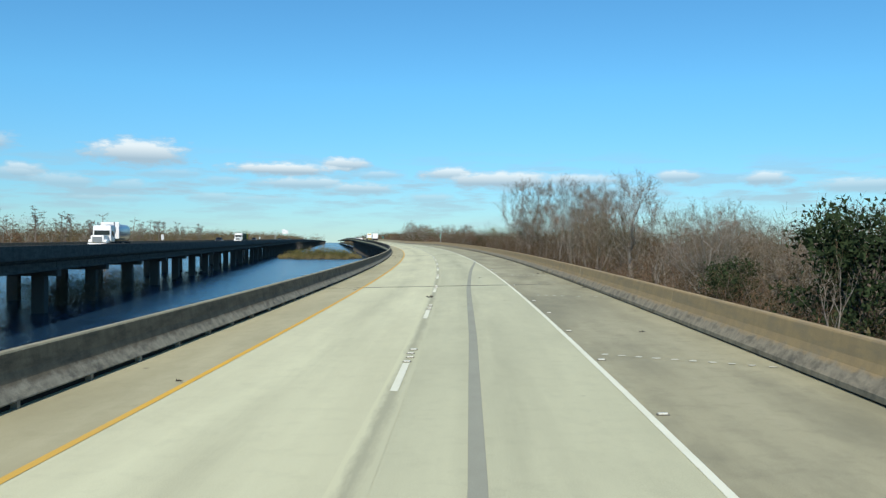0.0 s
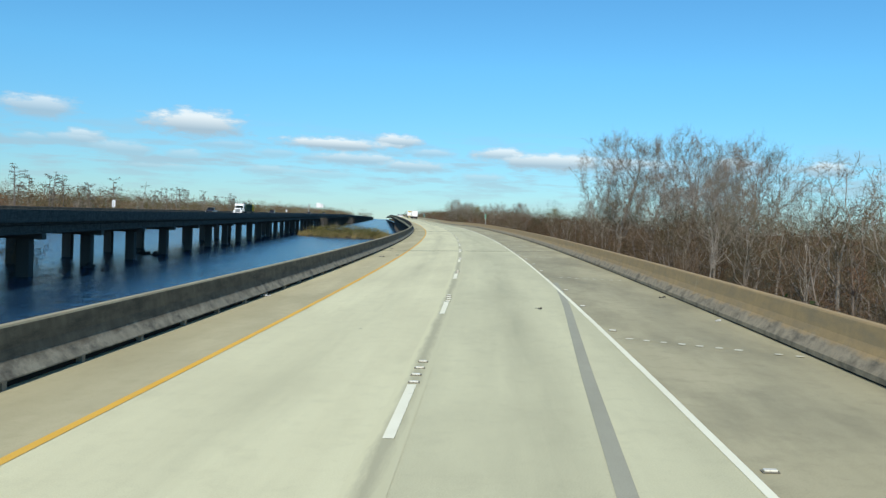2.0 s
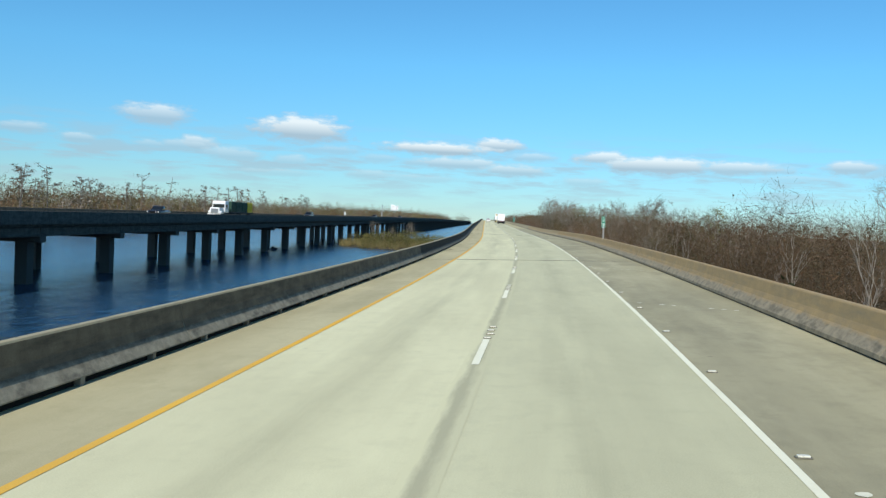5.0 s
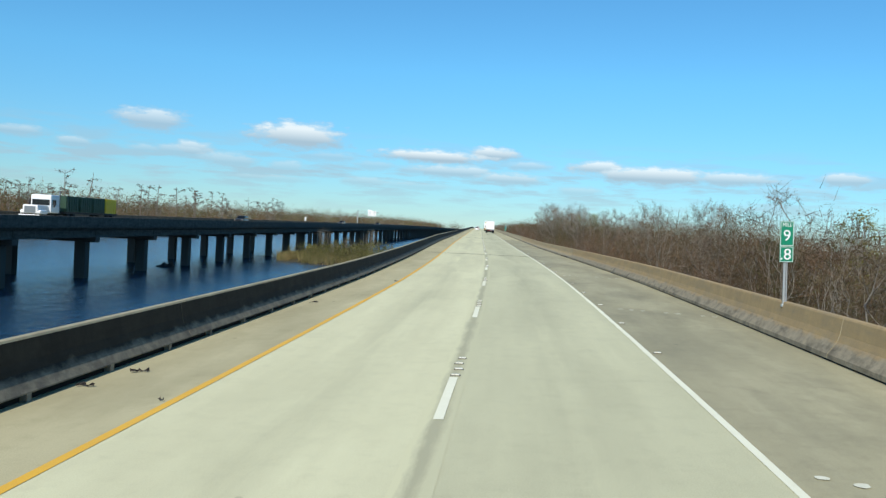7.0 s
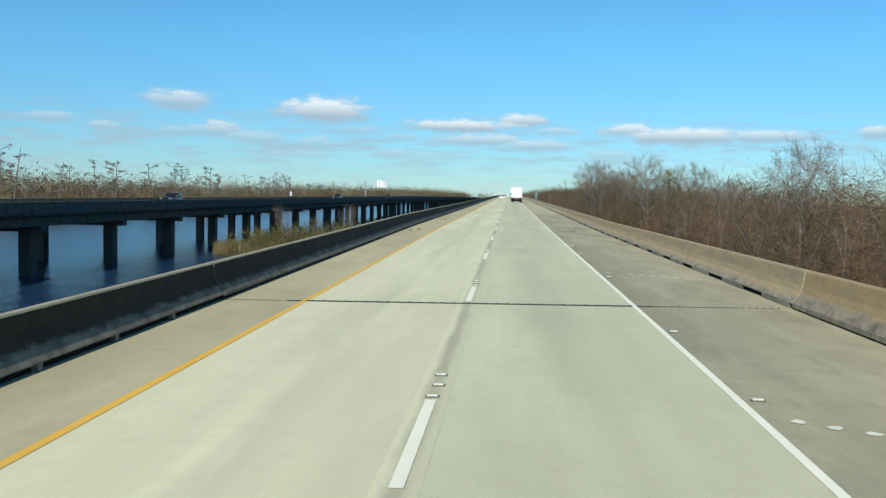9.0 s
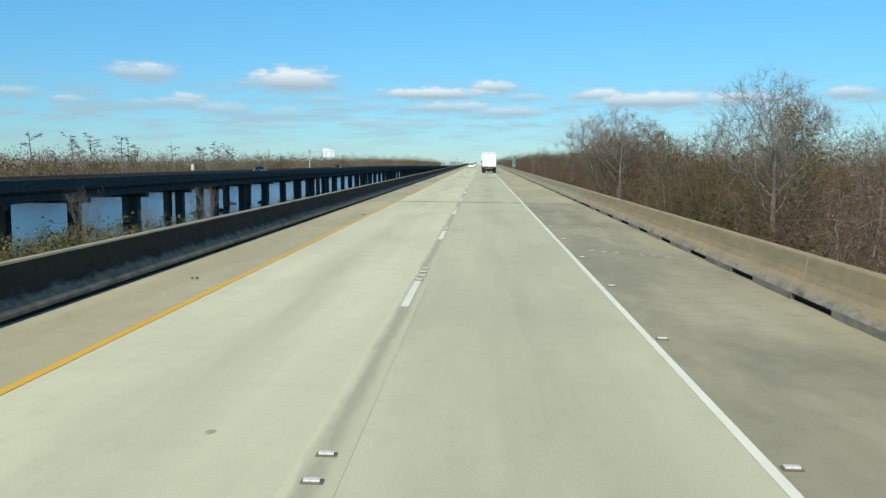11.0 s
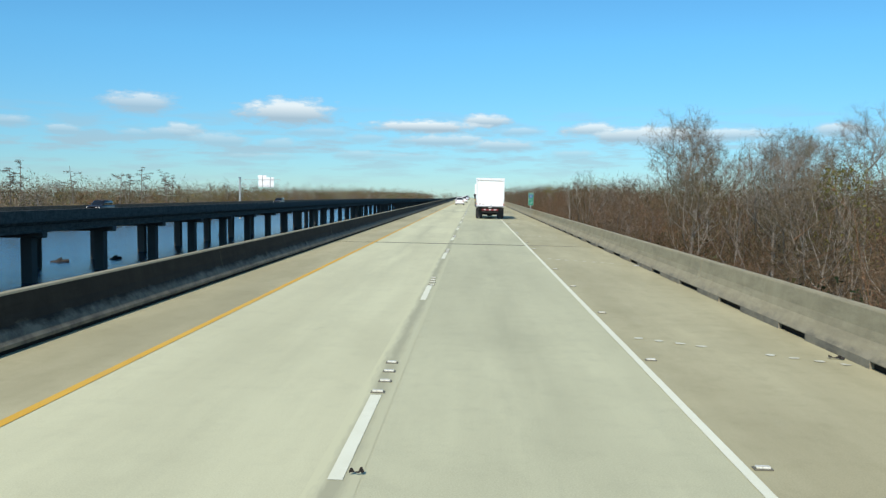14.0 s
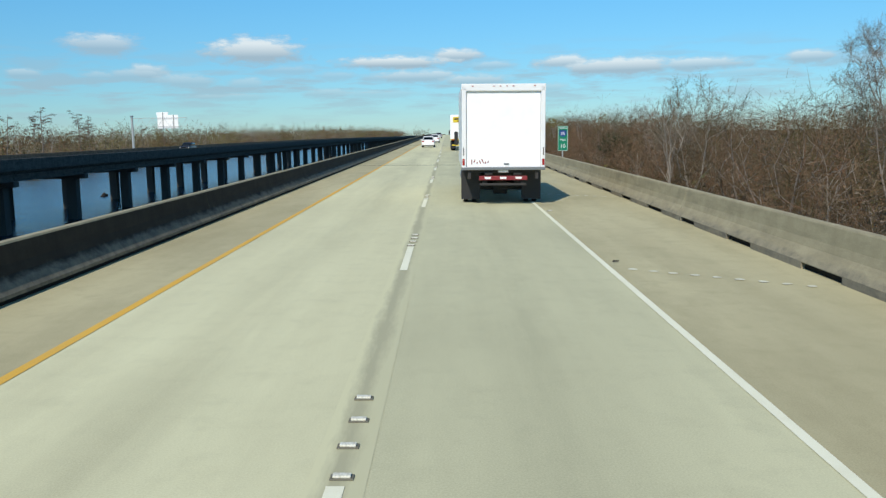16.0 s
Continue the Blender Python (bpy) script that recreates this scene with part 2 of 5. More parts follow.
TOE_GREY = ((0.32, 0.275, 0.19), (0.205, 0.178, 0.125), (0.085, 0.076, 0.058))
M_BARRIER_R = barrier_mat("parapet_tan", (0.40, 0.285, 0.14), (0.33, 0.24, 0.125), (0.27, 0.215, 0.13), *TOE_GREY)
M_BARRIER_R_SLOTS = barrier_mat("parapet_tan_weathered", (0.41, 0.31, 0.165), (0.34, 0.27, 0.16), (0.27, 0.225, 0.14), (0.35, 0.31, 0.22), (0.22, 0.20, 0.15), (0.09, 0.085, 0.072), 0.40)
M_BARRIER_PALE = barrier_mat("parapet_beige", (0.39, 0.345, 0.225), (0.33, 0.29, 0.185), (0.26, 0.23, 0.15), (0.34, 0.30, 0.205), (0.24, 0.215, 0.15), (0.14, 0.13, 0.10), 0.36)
# Left parapets: shade besides stains painted into the face, lit slope into the toe.
M_BARRIER_L = barrier_mat("parapet_dark_shade", (0.044, 0.038, 0.028), (0.029, 0.025, 0.019), (0.024, 0.021, 0.016), (0.24, 0.215, 0.155), (0.145, 0.13, 0.098), (0.085, 0.08, 0.066), 0.52)
M_BARRIER_L_PALE = barrier_mat("parapet_weathered_shade_grey", (0.185, 0.152, 0.102), (0.125, 0.104, 0.072), (0.07, 0.061, 0.046), (0.36, 0.325, 0.235), (0.23, 0.207, 0.15), (0.07, 0.065, 0.054), 0.53)
M_FOOT = barrier_mat("parapet_foot", (0.30, 0.27, 0.20), (0.22, 0.20, 0.155), (0.12, 0.11, 0.09))
# Colour lowered to hold the shade on the bridge's near side.
M_FAR_BRIDGE = barrier_mat("shade_dark_bridge_concrete", (0.125, 0.113, 0.092), (0.08, 0.073, 0.061), (0.05, 0.047, 0.042))
M_SLOT_SHADE = Mat("slot_shade_black", 0.95, 0, 0.1).color((0.02, 0.019, 0.017)).m
M_WHITE_LINE = concrete("white_road_paint", (0.80, 0.795, 0.60), (0.86, 0.85, 0.655), (0.68, 0.66, 0.48), (1, 0.5), 0.5).m
M_YELLOW_LINE = concrete("yellow_road_paint", (0.72, 0.40, 0.045), (0.78, 0.46, 0.06), (0.6, 0.40, 0.12), (1, 0.5), 0.6).m

k = Mat("joint_steel", 0.8, 0.15)
M_JOINT = k.color(k.ramp(k.noise(k.coord("UV"), 6), (0.3, (0.02, 0.02, 0.02)), (0.7, (0.07, 0.068, 0.062)))).m
k = Mat("marker_plate", 0.4)
M_MARK = k.color(k.ramp(k.noise(k.coord("Object"), 30), (0.4, (0.55, 0.53, 0.42)), (0.6, (0.8, 0.78, 0.66)))).m
M_MARK_BED = Mat("marker_epoxy", 0.7).color((0.16, 0.15, 0.11)).m

k = Mat("swamp_water", 0.20, 0, 0.5)
k.b.inputs["IOR"].default_value = 1.33
wv = k.coord("Object", (1, 1, 1))
k.color(k.ramp(k.noise(wv, 0.02, 3), (0.35, (0.010, 0.033, 0.066)), (0.65, (0.017, 0.050, 0.097))))
k.bump(k.math("ADD", k.noise(k.coord("Object", (1.0, 0.45, 1)), 0.9, 4), k.math("MULTIPLY", k.noise(wv, 0.12, 3), 2.0)), 0.55, 0.30)
M_WATER = k.m

k = Mat("swamp_floor", 0.95, 0, 0.1)
k.color(k.mix(k.ramp(k.noise(k.coord("Object"), 0.03, 6, 0.7), (0.42, (0, 0, 0)), (0.6, (1, 1, 1))), k.ramp(k.noise(k.coord("Object"), 0.35, 6), (0.3, (0.045, 0.038, 0.024)), (0.55, (0.085, 0.07, 0.042)), (0.8, (0.10, 0.095, 0.045))), (0.05, 0.05, 0.026)))
k.bump(k.noise(k.coord("Object"), 3, 5), 0.6, 0.2)
M_SWAMP = k.m
k = Mat("marsh_grass_land", 0.95, 0, 0.1)
k.color(k.mix(k.ramp(k.noise(k.coord("Object"), 0.012, 5), (0.42, (0, 0, 0)), (0.58, (1, 1, 1))), k.ramp(k.noise(k.coord("Object"), 0.06, 6), (0.3, (0.20, 0.15, 0.085)), (0.55, (0.26, 0.20, 0.115)), (0.8, (0.17, 0.15, 0.075))), (0.10, 0.088, 0.052)))
M_MARSH = k.m


def foliage(name, *cols, rough=0.9):
    k = Mat(name, rough, 0, 0.15)
    stops = [(i / max(1, len(cols) - 1), c) for i, c in enumerate(cols)]
    c = k.ramp(k.island(), *stops)
    # whole bushes and patches of the wood differ: darker and mossier, or paler and drier
    tone = k.ramp(k.noise(k.coord("Object", (1, 1, 0.6)), 0.30, 3, 0.6), (0.36, (0.50, 0.56, 0.46)), (0.50, (1.0, 1.0, 1.0)), (0.64, (1.38, 1.26, 1.24)))
    return k.color(k.mix(1.0, c, tone, "MULTIPLY")).m


M_TWIG = foliage("brown_twigs", (0.098, 0.064, 0.036), (0.155, 0.106, 0.063), (0.115, 0.079, 0.045), (0.19, 0.140, 0.090), (0.102, 0.076, 0.041))
# Umber of the dead mounds; also stands for deep shade in the woods.
M_TWIG_UMBER_SHADE = foliage("umber_shade_twigs", (0.062, 0.038, 0.022), (0.092, 0.058, 0.034), (0.074, 0.052, 0.028), (0.050, 0.042, 0.022))
M_TWIG_GREY = foliage("grey_branches", (0.195, 0.168, 0.132), (0.265, 0.23, 0.185), (0.155, 0.133, 0.104))
M_TWIG_MID = foliage("grey_brown_twigs", (0.125, 0.096, 0.054), (0.185, 0.146, 0.088), (0.10, 0.076, 0.042))
M_TWIG_RUST = foliage("russet_twigs", (0.145, 0.080, 0.044), (0.20, 0.118, 0.066), (0.115, 0.067, 0.040))
M_TWIG_GREEN = foliage("olive_brush", (0.078, 0.074, 0.026), (0.13, 0.115, 0.045), (0.11, 0.088, 0.045), (0.062, 0.066, 0.025))
M_REED = foliage("marsh_reeds", (0.17, 0.155, 0.06), (0.24, 0.19, 0.085), (0.12, 0.13, 0.045), (0.28, 0.22, 0.12))
M_ISLET = foliage("islet_scrub", (0.14, 0.135, 0.042), (0.19, 0.18, 0.06), (0.10, 0.10, 0.036))
M_EVERGREEN = foliage("evergreen_leaves", (0.018, 0.030, 0.012), (0.032, 0.052, 0.020), (0.045, 0.062, 0.026))
M_YELLOWGREEN = foliage("spring_leaves", (0.16, 0.15, 0.035), (0.22, 0.20, 0.05), (0.13, 0.13, 0.04))
M_MOSS = foliage("hanging_moss", (0.12, 0.105, 0.085), (0.17, 0.15, 0.12), (0.09, 0.08, 0.065))
k = Mat("pale_bark", 0.9, 0, 0.15)
M_BARK = k.color(k.ramp(k.noise(k.coord("Object", (1, 1, 0.25)), 5, 4), (0.3, (0.18, 0.155, 0.122)), (0.7, (0.38, 0.34, 0.28)))).m
k = Mat("cypress_bark", 0.9, 0, 0.15)
M_BARK_DARK = k.color(k.ramp(k.noise(k.coord("Object", (1, 1, 0.25)), 5, 4), (0.3, (0.12, 0.10, 0.08)), (0.7, (0.26, 0.22, 0.18)))).m


def paint(name, c, rough=0.35, metal=0.0):
    k = Mat(name, rough, metal, 0.5)
    n = k.noise(k.coord("Object"), 3, 5)
    return k.color(k.mix(k.ramp(n, (0.4, (0, 0, 0)), (0.75, (0.22, 0.22, 0.22))), c, tuple(0.72 * v for v in c))).m


M_WHITE = paint("white_paint", (0.80, 0.80, 0.79))
M_WHITE_SHEET = paint("white_sheet_metal", (0.90, 0.90, 0.89), 0.5)
M_BLACK = paint("black_plastic", (0.015, 0.015, 0.016), 0.6)
M_RUBBER = paint("tyre_rubber", (0.02, 0.02, 0.02), 0.85)
M_STEEL = paint("grey_steel", (0.30, 0.30, 0.30), 0.4, 0.8)
M_GALV = paint("galvanised_steel", (0.48, 0.49, 0.48), 0.5, 0.5)
M_CHASSIS = paint("dirty_chassis", (0.035, 0.032, 0.03), 0.8)
M_RED = paint("red_lens", (0.35, 0.02, 0.015), 0.25)
M_RED_TAPE = paint("red_tape", (0.22, 0.02, 0.025), 0.5)
M_YELLOW = paint("yellow_paint", (0.70, 0.52, 0.03), 0.4)
M_GREENBOX = paint("dark_green_paint", (0.02, 0.06, 0.035), 0.5)
M_SILVER = paint("silver_paint", (0.45, 0.46, 0.47), 0.3, 0.6)
M_DARKCAR = paint("dark_car_paint", (0.02, 0.022, 0.028), 0.3)
M_SIGN = paint("sign_green", (0.0, 0.22, 0.115), 0.45)
M_SIGN_BLUE = paint("sign_blue", (0.02, 0.09, 0.36), 0.45)
M_SIGN_WHITE = paint("sign_white", (0.82, 0.82, 0.80), 0.45)
M_ALU = paint("bare_aluminium", (0.78, 0.79, 0.80), 0.45, 0.3)
M_GLASS_DARK = Mat("tinted_car_glass", 0.06, 0, 0.6).color((0.012, 0.014, 0.016)).m
M_WOOD_POLE = paint("weathered_pole", (0.24, 0.20, 0.155), 0.9)
M_DRIFT = paint("waterlogged_wood", (0.022, 0.018, 0.014), 0.7)
M_LITTER = paint("white_litter", (0.7, 0.7, 0.68), 0.7)
M_DEBRIS = paint("tyre_shred", (0.06, 0.05, 0.042), 0.9)

# ================= building tools =================
ROAD_R, ROAD_S1 = 1602.6, 251.5                    # the carriageway bends left on this radius and runs straight after ROAD_S1
BANKS = ((0, 0.0185), (42, 0.0255), (80, 0.0345), (120, 0.0390), (222, 0.0390), (292, -0.0185), (345, -0.0145), (440, -0.0125))
rng = random.Random(7)


GRADE = 0.0065                                     # the near carriageway climbs gently and eases off far ahead


def climb(y):
    e = min(max(y - 620.0, 0.0), 300.0)
    return GRADE * (min(y, 920.0) - 140.0 - e * e / 600.0)


def bank(s):
    """The deck leans into the bend and falls gently to the right where it runs straight."""
    return float(np.interp(s, [k for k, _ in BANKS], [v for _, v in BANKS]))


def rd(s, o, z=0.0):
    """A place on the near carriageway: s metres along, o metres to the right of the white edge line."""
    th = max(ROAD_S1 - s, 0.0) / ROAD_R
    x, y = (-ROAD_R * (1 - math.cos(th)), ROAD_S1 - ROAD_R * math.sin(th)) if s < ROAD_S1 else (0.0, s)
    return Vector((x + o * math.cos(th), y - o * math.sin(th), z + bank(s) * (o + 2.7) + climb(y)))


def heading(s):
    return -math.degrees(max(ROAD_S1 - s, 0.0) / ROAD_R)


def at_road(s, o, z=0.0, turn=0.0):
    """The pose of a thing that stands on the banked deck."""
    return Matrix.Translation(rd(s, o, z)) @ pose(0, 0, 0, math.degrees(GRADE), -math.degrees(bank(s)), heading(s)) @ pose(0, 0, 0, 0, 0, turn)


def far_way(s, o, z=0.0):
    """A place on the opposite carriageway: s is the world's y, o metres to the right of its near edge."""
    e = min(max(s - 620.0, 0.0), 300.0)
    return Vector((-48.0 + o, s, z - 0.13 + 0.0035 * (min(s, 920.0) - e * e / 600.0)))


def mesh_object(name, verts, faces, mats, parent=None, mat_index=None, uvs=None, smooth=False):
    me = bpy.data.meshes.new(name)
    me.from_pydata(verts, [], faces)
    for m in mats if isinstance(mats, (list, tuple)) else [mats]:
        me.materials.append(m)
    if mat_index is not None:
        me.polygons.foreach_set("material_index", mat_index)
    if uvs is not None:
        layer = me.uv_layers.new(name="uv")
        layer.data.foreach_set("uv", np.asarray(uvs, dtype=np.float32).ravel())
    if smooth:
        me.polygons.foreach_set("use_smooth", [True] * len(me.polygons))
    ob = new(name, me)
    if parent is not None:
        ob.parent = parent
    return ob


def sweep(name, profile, s0, s1, ds, way, mat, parent=None, closed=True, origin=None, across=None):
    """A profile of (o, z) swept along a way from s0 to s1, with UV in metres (round the profile, along)."""
    n = max(1, math.ceil((s1 - s0) / ds))
    ss = [s0 + (s1 - s0) * i / n for i in range(n + 1)]
    k = len(profile)
    run = [0.0]
    for i in range(k):
        a, b = profile[i], profile[(i + 1) % k]
        run.append(run[-1] + math.hypot(b[0] - a[0], b[1] - a[1]))
    off = origin or Vector((0, 0, 0))
    verts = [tuple(way(s, o, z) - off) for s in ss for o, z in profile]
    faces, uvs = [], []
    for i in range(n):
        for j in range(k if closed else k - 1):
            jj = (j + 1) % k
            faces.append((i * k + j, i * k + jj, (i + 1) * k + jj, (i + 1) * k + j))
            u0, u1 = (across[j], across[jj]) if across else (run[j] + profile[0][0], run[j + 1] + profile[0][0])
            uvs += [(u0, ss[i]), (u1, ss[i]), (u1, ss[i + 1]), (u0, ss[i + 1])]
    if closed:
        faces.append(tuple(range(k - 1, -1, -1)))
        faces.append(tuple(n * k + j for j in range(k)))
        uvs += [(profile[j][0], s0 + profile[j][1]) for j in range(k - 1, -1, -1)]
        uvs += [(profile[j][0], s1 + profile[j][1]) for j in range(k)]
    ob = mesh_object(name, verts, faces, mat, parent, uvs=uvs)
    if origin is not None and parent is None:
        ob.location = origin
    return ob


def box(bm, c, size, bevel=0.0, turn=None):
    m = Matrix.Translation(c) @ (turn.to_matrix().to_4x4() if turn else Matrix()) @ Matrix.Diagonal((*size, 1))
    r = bmesh.ops.create_cube(bm, size=1, matrix=m)
    if bevel:
        es = list({e for v in r["verts"] for e in v.link_edges})
        bmesh.ops.bevel(bm, geom=es, offset=bevel, segments=2, affect="EDGES", profile=0.6)


def rod(bm, a, b, r0, r1=None, seg=10):
    a, b = Vector(a), Vector(b)
    d = b - a
    m = Matrix.Translation((a + b) / 2) @ d.to_track_quat("Z", "Y").to_matrix().to_4x4()
    bmesh.ops.create_cone(bm, cap_ends=True, segments=seg, radius1=r0, radius2=r0 if r1 is None else r1, depth=d.length, matrix=m)


def part(name, bm, mat, parent, label="", smooth=False):
    me = bpy.data.meshes.new(name)
    bm.normal_update()
    bm.to_mesh(me)
    bm.free()
    me.materials.append(mat)
    if smooth:
        me.polygons.foreach_set("use_smooth", [True] * len(me.polygons))
    ob = new(name, me)
    ob.parent = parent
    return tagged(ob, label=label)


def boxes(*items):
    """A bmesh of boxes: (centre, size[, bevel])."""
    bm = bmesh.new()
    for it in items:
        box(bm, *it)
    return bm


def rods(*items):
    bm = bmesh.new()
    for it in items:
        rod(bm, *it)
    return bm


def thing(name, m, label, category, group="", kind=""):
    ob = new(name)
    ob.empty_display_size = 0.3
    ob.matrix_world = m
    return tagged(ob, label, category, group, kind)


def soup(name, verts, faces, mats, mat_index=None):
    """One mesh out of numpy arrays of triangles."""
    me = bpy.data.meshes.new(name)
    v, f = np.asarray(verts, np.float32), np.asarray(faces, np.int32)
    me.vertices.add(len(v))
    me.vertices.foreach_set("co", v.ravel())
    me.loops.add(len(f) * 3)
    me.loops.foreach_set("vertex_index", f.ravel())
    me.polygons.add(len(f))
    me.polygons.foreach_set("loop_start", np.arange(0, len(f) * 3, 3, dtype=np.int32))
    for m in mats:
        me.materials.append(m)
    if mat_index is not None:
        me.polygons.foreach_set("material_index", np.asarray(mat_index, np.int32))
    me.update(calc_edges=True)
    me.validate()
    return me

# ================= water and land =================
WATER_Z = -5.5


def sheet(name, xs, ys, zfn, mat):
    verts = [(x, y, zfn(x, y)) for y in ys for x in xs]
    nx = len(xs)
    faces = [(j * nx + i, j * nx + i + 1, (j + 1) * nx + i + 1, (j + 1) * nx + i) for j in range(len(ys) - 1) for i in range(nx - 1)]
    return mesh_object(name, verts, faces, mat, smooth=True)


water = sheet("water", [-4600, -1500, -400, -100, 100, 400, 1500, 4600], [-4600, -1500, -200, 200, 600, 1500, 4800], lambda x, y: WATER_Z, M_WATER)
tagged(water, "dark blue rippled swamp water between the bridges", "water", kind="structure")


def shore_r(y):
    return 7.5 + 2.2 * noise.noise((0, y * 0.05, 3))


def land_right(x, y):
    edge = rd(min(max(y, -400), 2000), 0).x if y < ROAD_S1 else 0
    d = x - edge - shore_r(y)
    return -6.0 + min(1.0, max(0, d) / 4) * (1.05 + max(climb(y), -0.40)) + 0.12 * noise.noise((x * 0.1, y * 0.1, 0))


ys = [-600 + 12 * i for i in range(160)] + [1400, 1800, 2400, 3200, 4600]
ground_r = sheet("ground_right_bank", [-60, -40, -25, -12, -4, 2, 5, 8, 10, 12, 15, 20, 30, 50, 90, 200, 600, 1600, 4600], ys, land_right, M_SWAMP)
tagged(ground_r, "brown leaf-littered swamp floor beside the bridge", "ground", kind="structure")


def land_left(x, y):
    edge = -118 + 8 * noise.noise((1, y * 0.012, 0)) - (26 if y < 330 else 0)
    d = edge - x
    return -6.1 + min(1.0, max(0, d) / 14) * 1.0 + 0.15 * noise.noise((x * 0.03, y * 0.03, 5))


ground_l = sheet("ground_marsh", [-4600, -1800, -800, -400, -260, -190, -160, -145, -135, -125, -115, -105, -95], [-600 + 25 * i for i in range(90)] + [1800, 2400, 3300, 4700], land_left, M_MARSH)
tagged(ground_l, "tan marsh grass flats across the water", "ground", kind="structure")

# ================= near carriageway =================
S0, S_END = -90.0, 3200.0
JOINTS = [-29.7, 41.3, 112.3, 183.1, 255.8, 340.5, 411.7, 482.9, 554.1]
LEFT_EDGE, RIGHT_EDGE = -9.04, 3.30
YELLOW_O, DASH_O = -7.21, -3.594
spans = [S0] + JOINTS + [S_END]
deck = thing("road", Matrix(), "pale concrete bridge roadway with two lanes and shoulders", "road", kind="structure")
for a, b in zip(spans, spans[1:]):
    ds = 6.0 if a < 260 else 20.0
    g = 0.03
    for nm, o0, o1, mt in (("left_shoulder_slab", LEFT_EDGE - 0.45, YELLOW_O - 0.05, M_SHOULDER), ("left_lane_slab", YELLOW_O - 0.05, DASH_O, M_LANE_L),
                           ("right_lane_slab", DASH_O, 0.045, M_LANE_R), ("right_shoulder_slab", 0.045, RIGHT_EDGE + 0.45, M_SHOULDER_GREY if a < 330 else M_SHOULDER)):
        sweep(nm, [(o0, -0.45), (o1, -0.45), (o1, 0.0), (o0, 0.0)], a + g, b - g, ds, rd, mt, deck)
    for gi, go in enumerate((-8.0, -5.6, -3.2, -0.8, 1.6)):
        sweep("girder", [(go - 0.3, -1.5), (go + 0.3, -1.5), (go + 0.3, -0.45), (go - 0.3, -0.45)], a + 0.1, b - 0.1, ds, rd, M_FAR_BRIDGE, deck)

# bents under the near carriageway
for i in range(40):
    s = -25 + 17.85 * i
    bent = thing("bridge_bent", Matrix.Translation(rd(s, -2.7)) @ pose(0, 0, 0, 0, 0, heading(s)), "grey concrete bent carrying the near roadway", "bridge bent", "bents of the near bridge", "structure")
    part("cap", boxes(((0, 0, -1.95), (12.0, 1.0, 0.9), 0.03)), M_FAR_BRIDGE, bent)
    for cx in (-4.4, 0, 4.4):
        part("column", rods(((cx, 0, -10.0), (cx, 0, -2.4), 0.45, 0.45, 12)), M_FAR_BRIDGE, bent)


def strip(name, o0, o1, s0, s1, mat, parent, z=0.006, ds=6.0):
    return sweep(name, [(o0, z), (o1, z)], s0, s1, ds if s0 < 260 else 20.0, rd, mat, parent, closed=False)


lines = thing("lane_markings", Matrix(), "painted lane lines, yellow left edge, white right edge", "road marking", kind="structure")
strip("yellow_edge_line", YELLOW_O - 0.065, YELLOW_O + 0.065, S0, S_END, M_YELLOW_LINE, lines)
strip("white_edge_line", -0.052, 0.052, S0, S_END, M_WHITE_LINE, lines)
strip("seam_strip", DASH_O - 0.21, DASH_O, S0, S_END, M_SEAL_L, deck, 0.003)
strip("seam_strip", DASH_O, DASH_O + 0.21, S0, S_END, M_SEAL_R, deck, 0.003)
DASH_S = 0.096
for i in range(-2, 60):
    s = DASH_S + 12.192 * i
    strip("lane_dash", DASH_O - 0.065, DASH_O + 0.065, s, s + 3.05, M_WHITE_LINE, lines, 0.009)

# a tar seam that leaves the lane as the road bends
seam = [(-40, -2.4), (7, -2.34), (20, -2.24), (32, -2.14), (38, -2.05), (46, -1.82), (53, -1.57), (59, -1.30), (65, -0.97), (69, -0.71), (75, -0.3), (79, -0.06), (84, 0.18)]
vs, fs, uv = [], [], []
for i, (s, o) in enumerate(seam):
    vs += [tuple(rd(s, o - 0.10, 0.0045)), tuple(rd(s, o + 0.10, 0.0045))]
    if i:
        fs.append((2 * i - 2, 2 * i - 1, 2 * i + 1, 2 * i))
        uv += [(o - .1, seam[i - 1][0]), (o + .1, seam[i - 1][0]), (o + .1, s), (o - .1, s)]
mesh_object("tar_seam", vs, fs, M_STREAK, deck, uvs=uv)

# expansion joints: a dark toothed steel strip across the deck
for s in JOINTS:
    j = thing("expansion_joint", at_road(s, 0), "dark toothed steel expansion joint across the roadway", "expansion joint", "joints of the roadway", "structure")
    part("seal", boxes(((-3.62, 0, -0.02), (8.0, 0.17, 0.05))), M_JOINT, j)
    bm = bmesh.new()
    for i in range(60):
        box(bm, (YELLOW_O + 0.05 + 0.12 * i, 0.03 if i % 2 else -0.03, 0.008), (0.06, 0.12, 0.012))
    part("teeth", bm, M_JOINT, j)
    part("shoulder_seal", boxes(((1.3, 0, -0.018), (1.84, 0.06, 0.045)), ((-8.4, 0, -0.018), (1.3, 0.06, 0.045))), M_JOINT, j)
    bm = bmesh.new()
    for i in range(18):
        rod(bm, (0.48 + 0.15 * i, 0, 0.0), (0.48 + 0.15 * i, 0, 0.012), 0.032 - 0.0006 * i, None, 6)
    part("bolts", bm, M_JOINT, j)

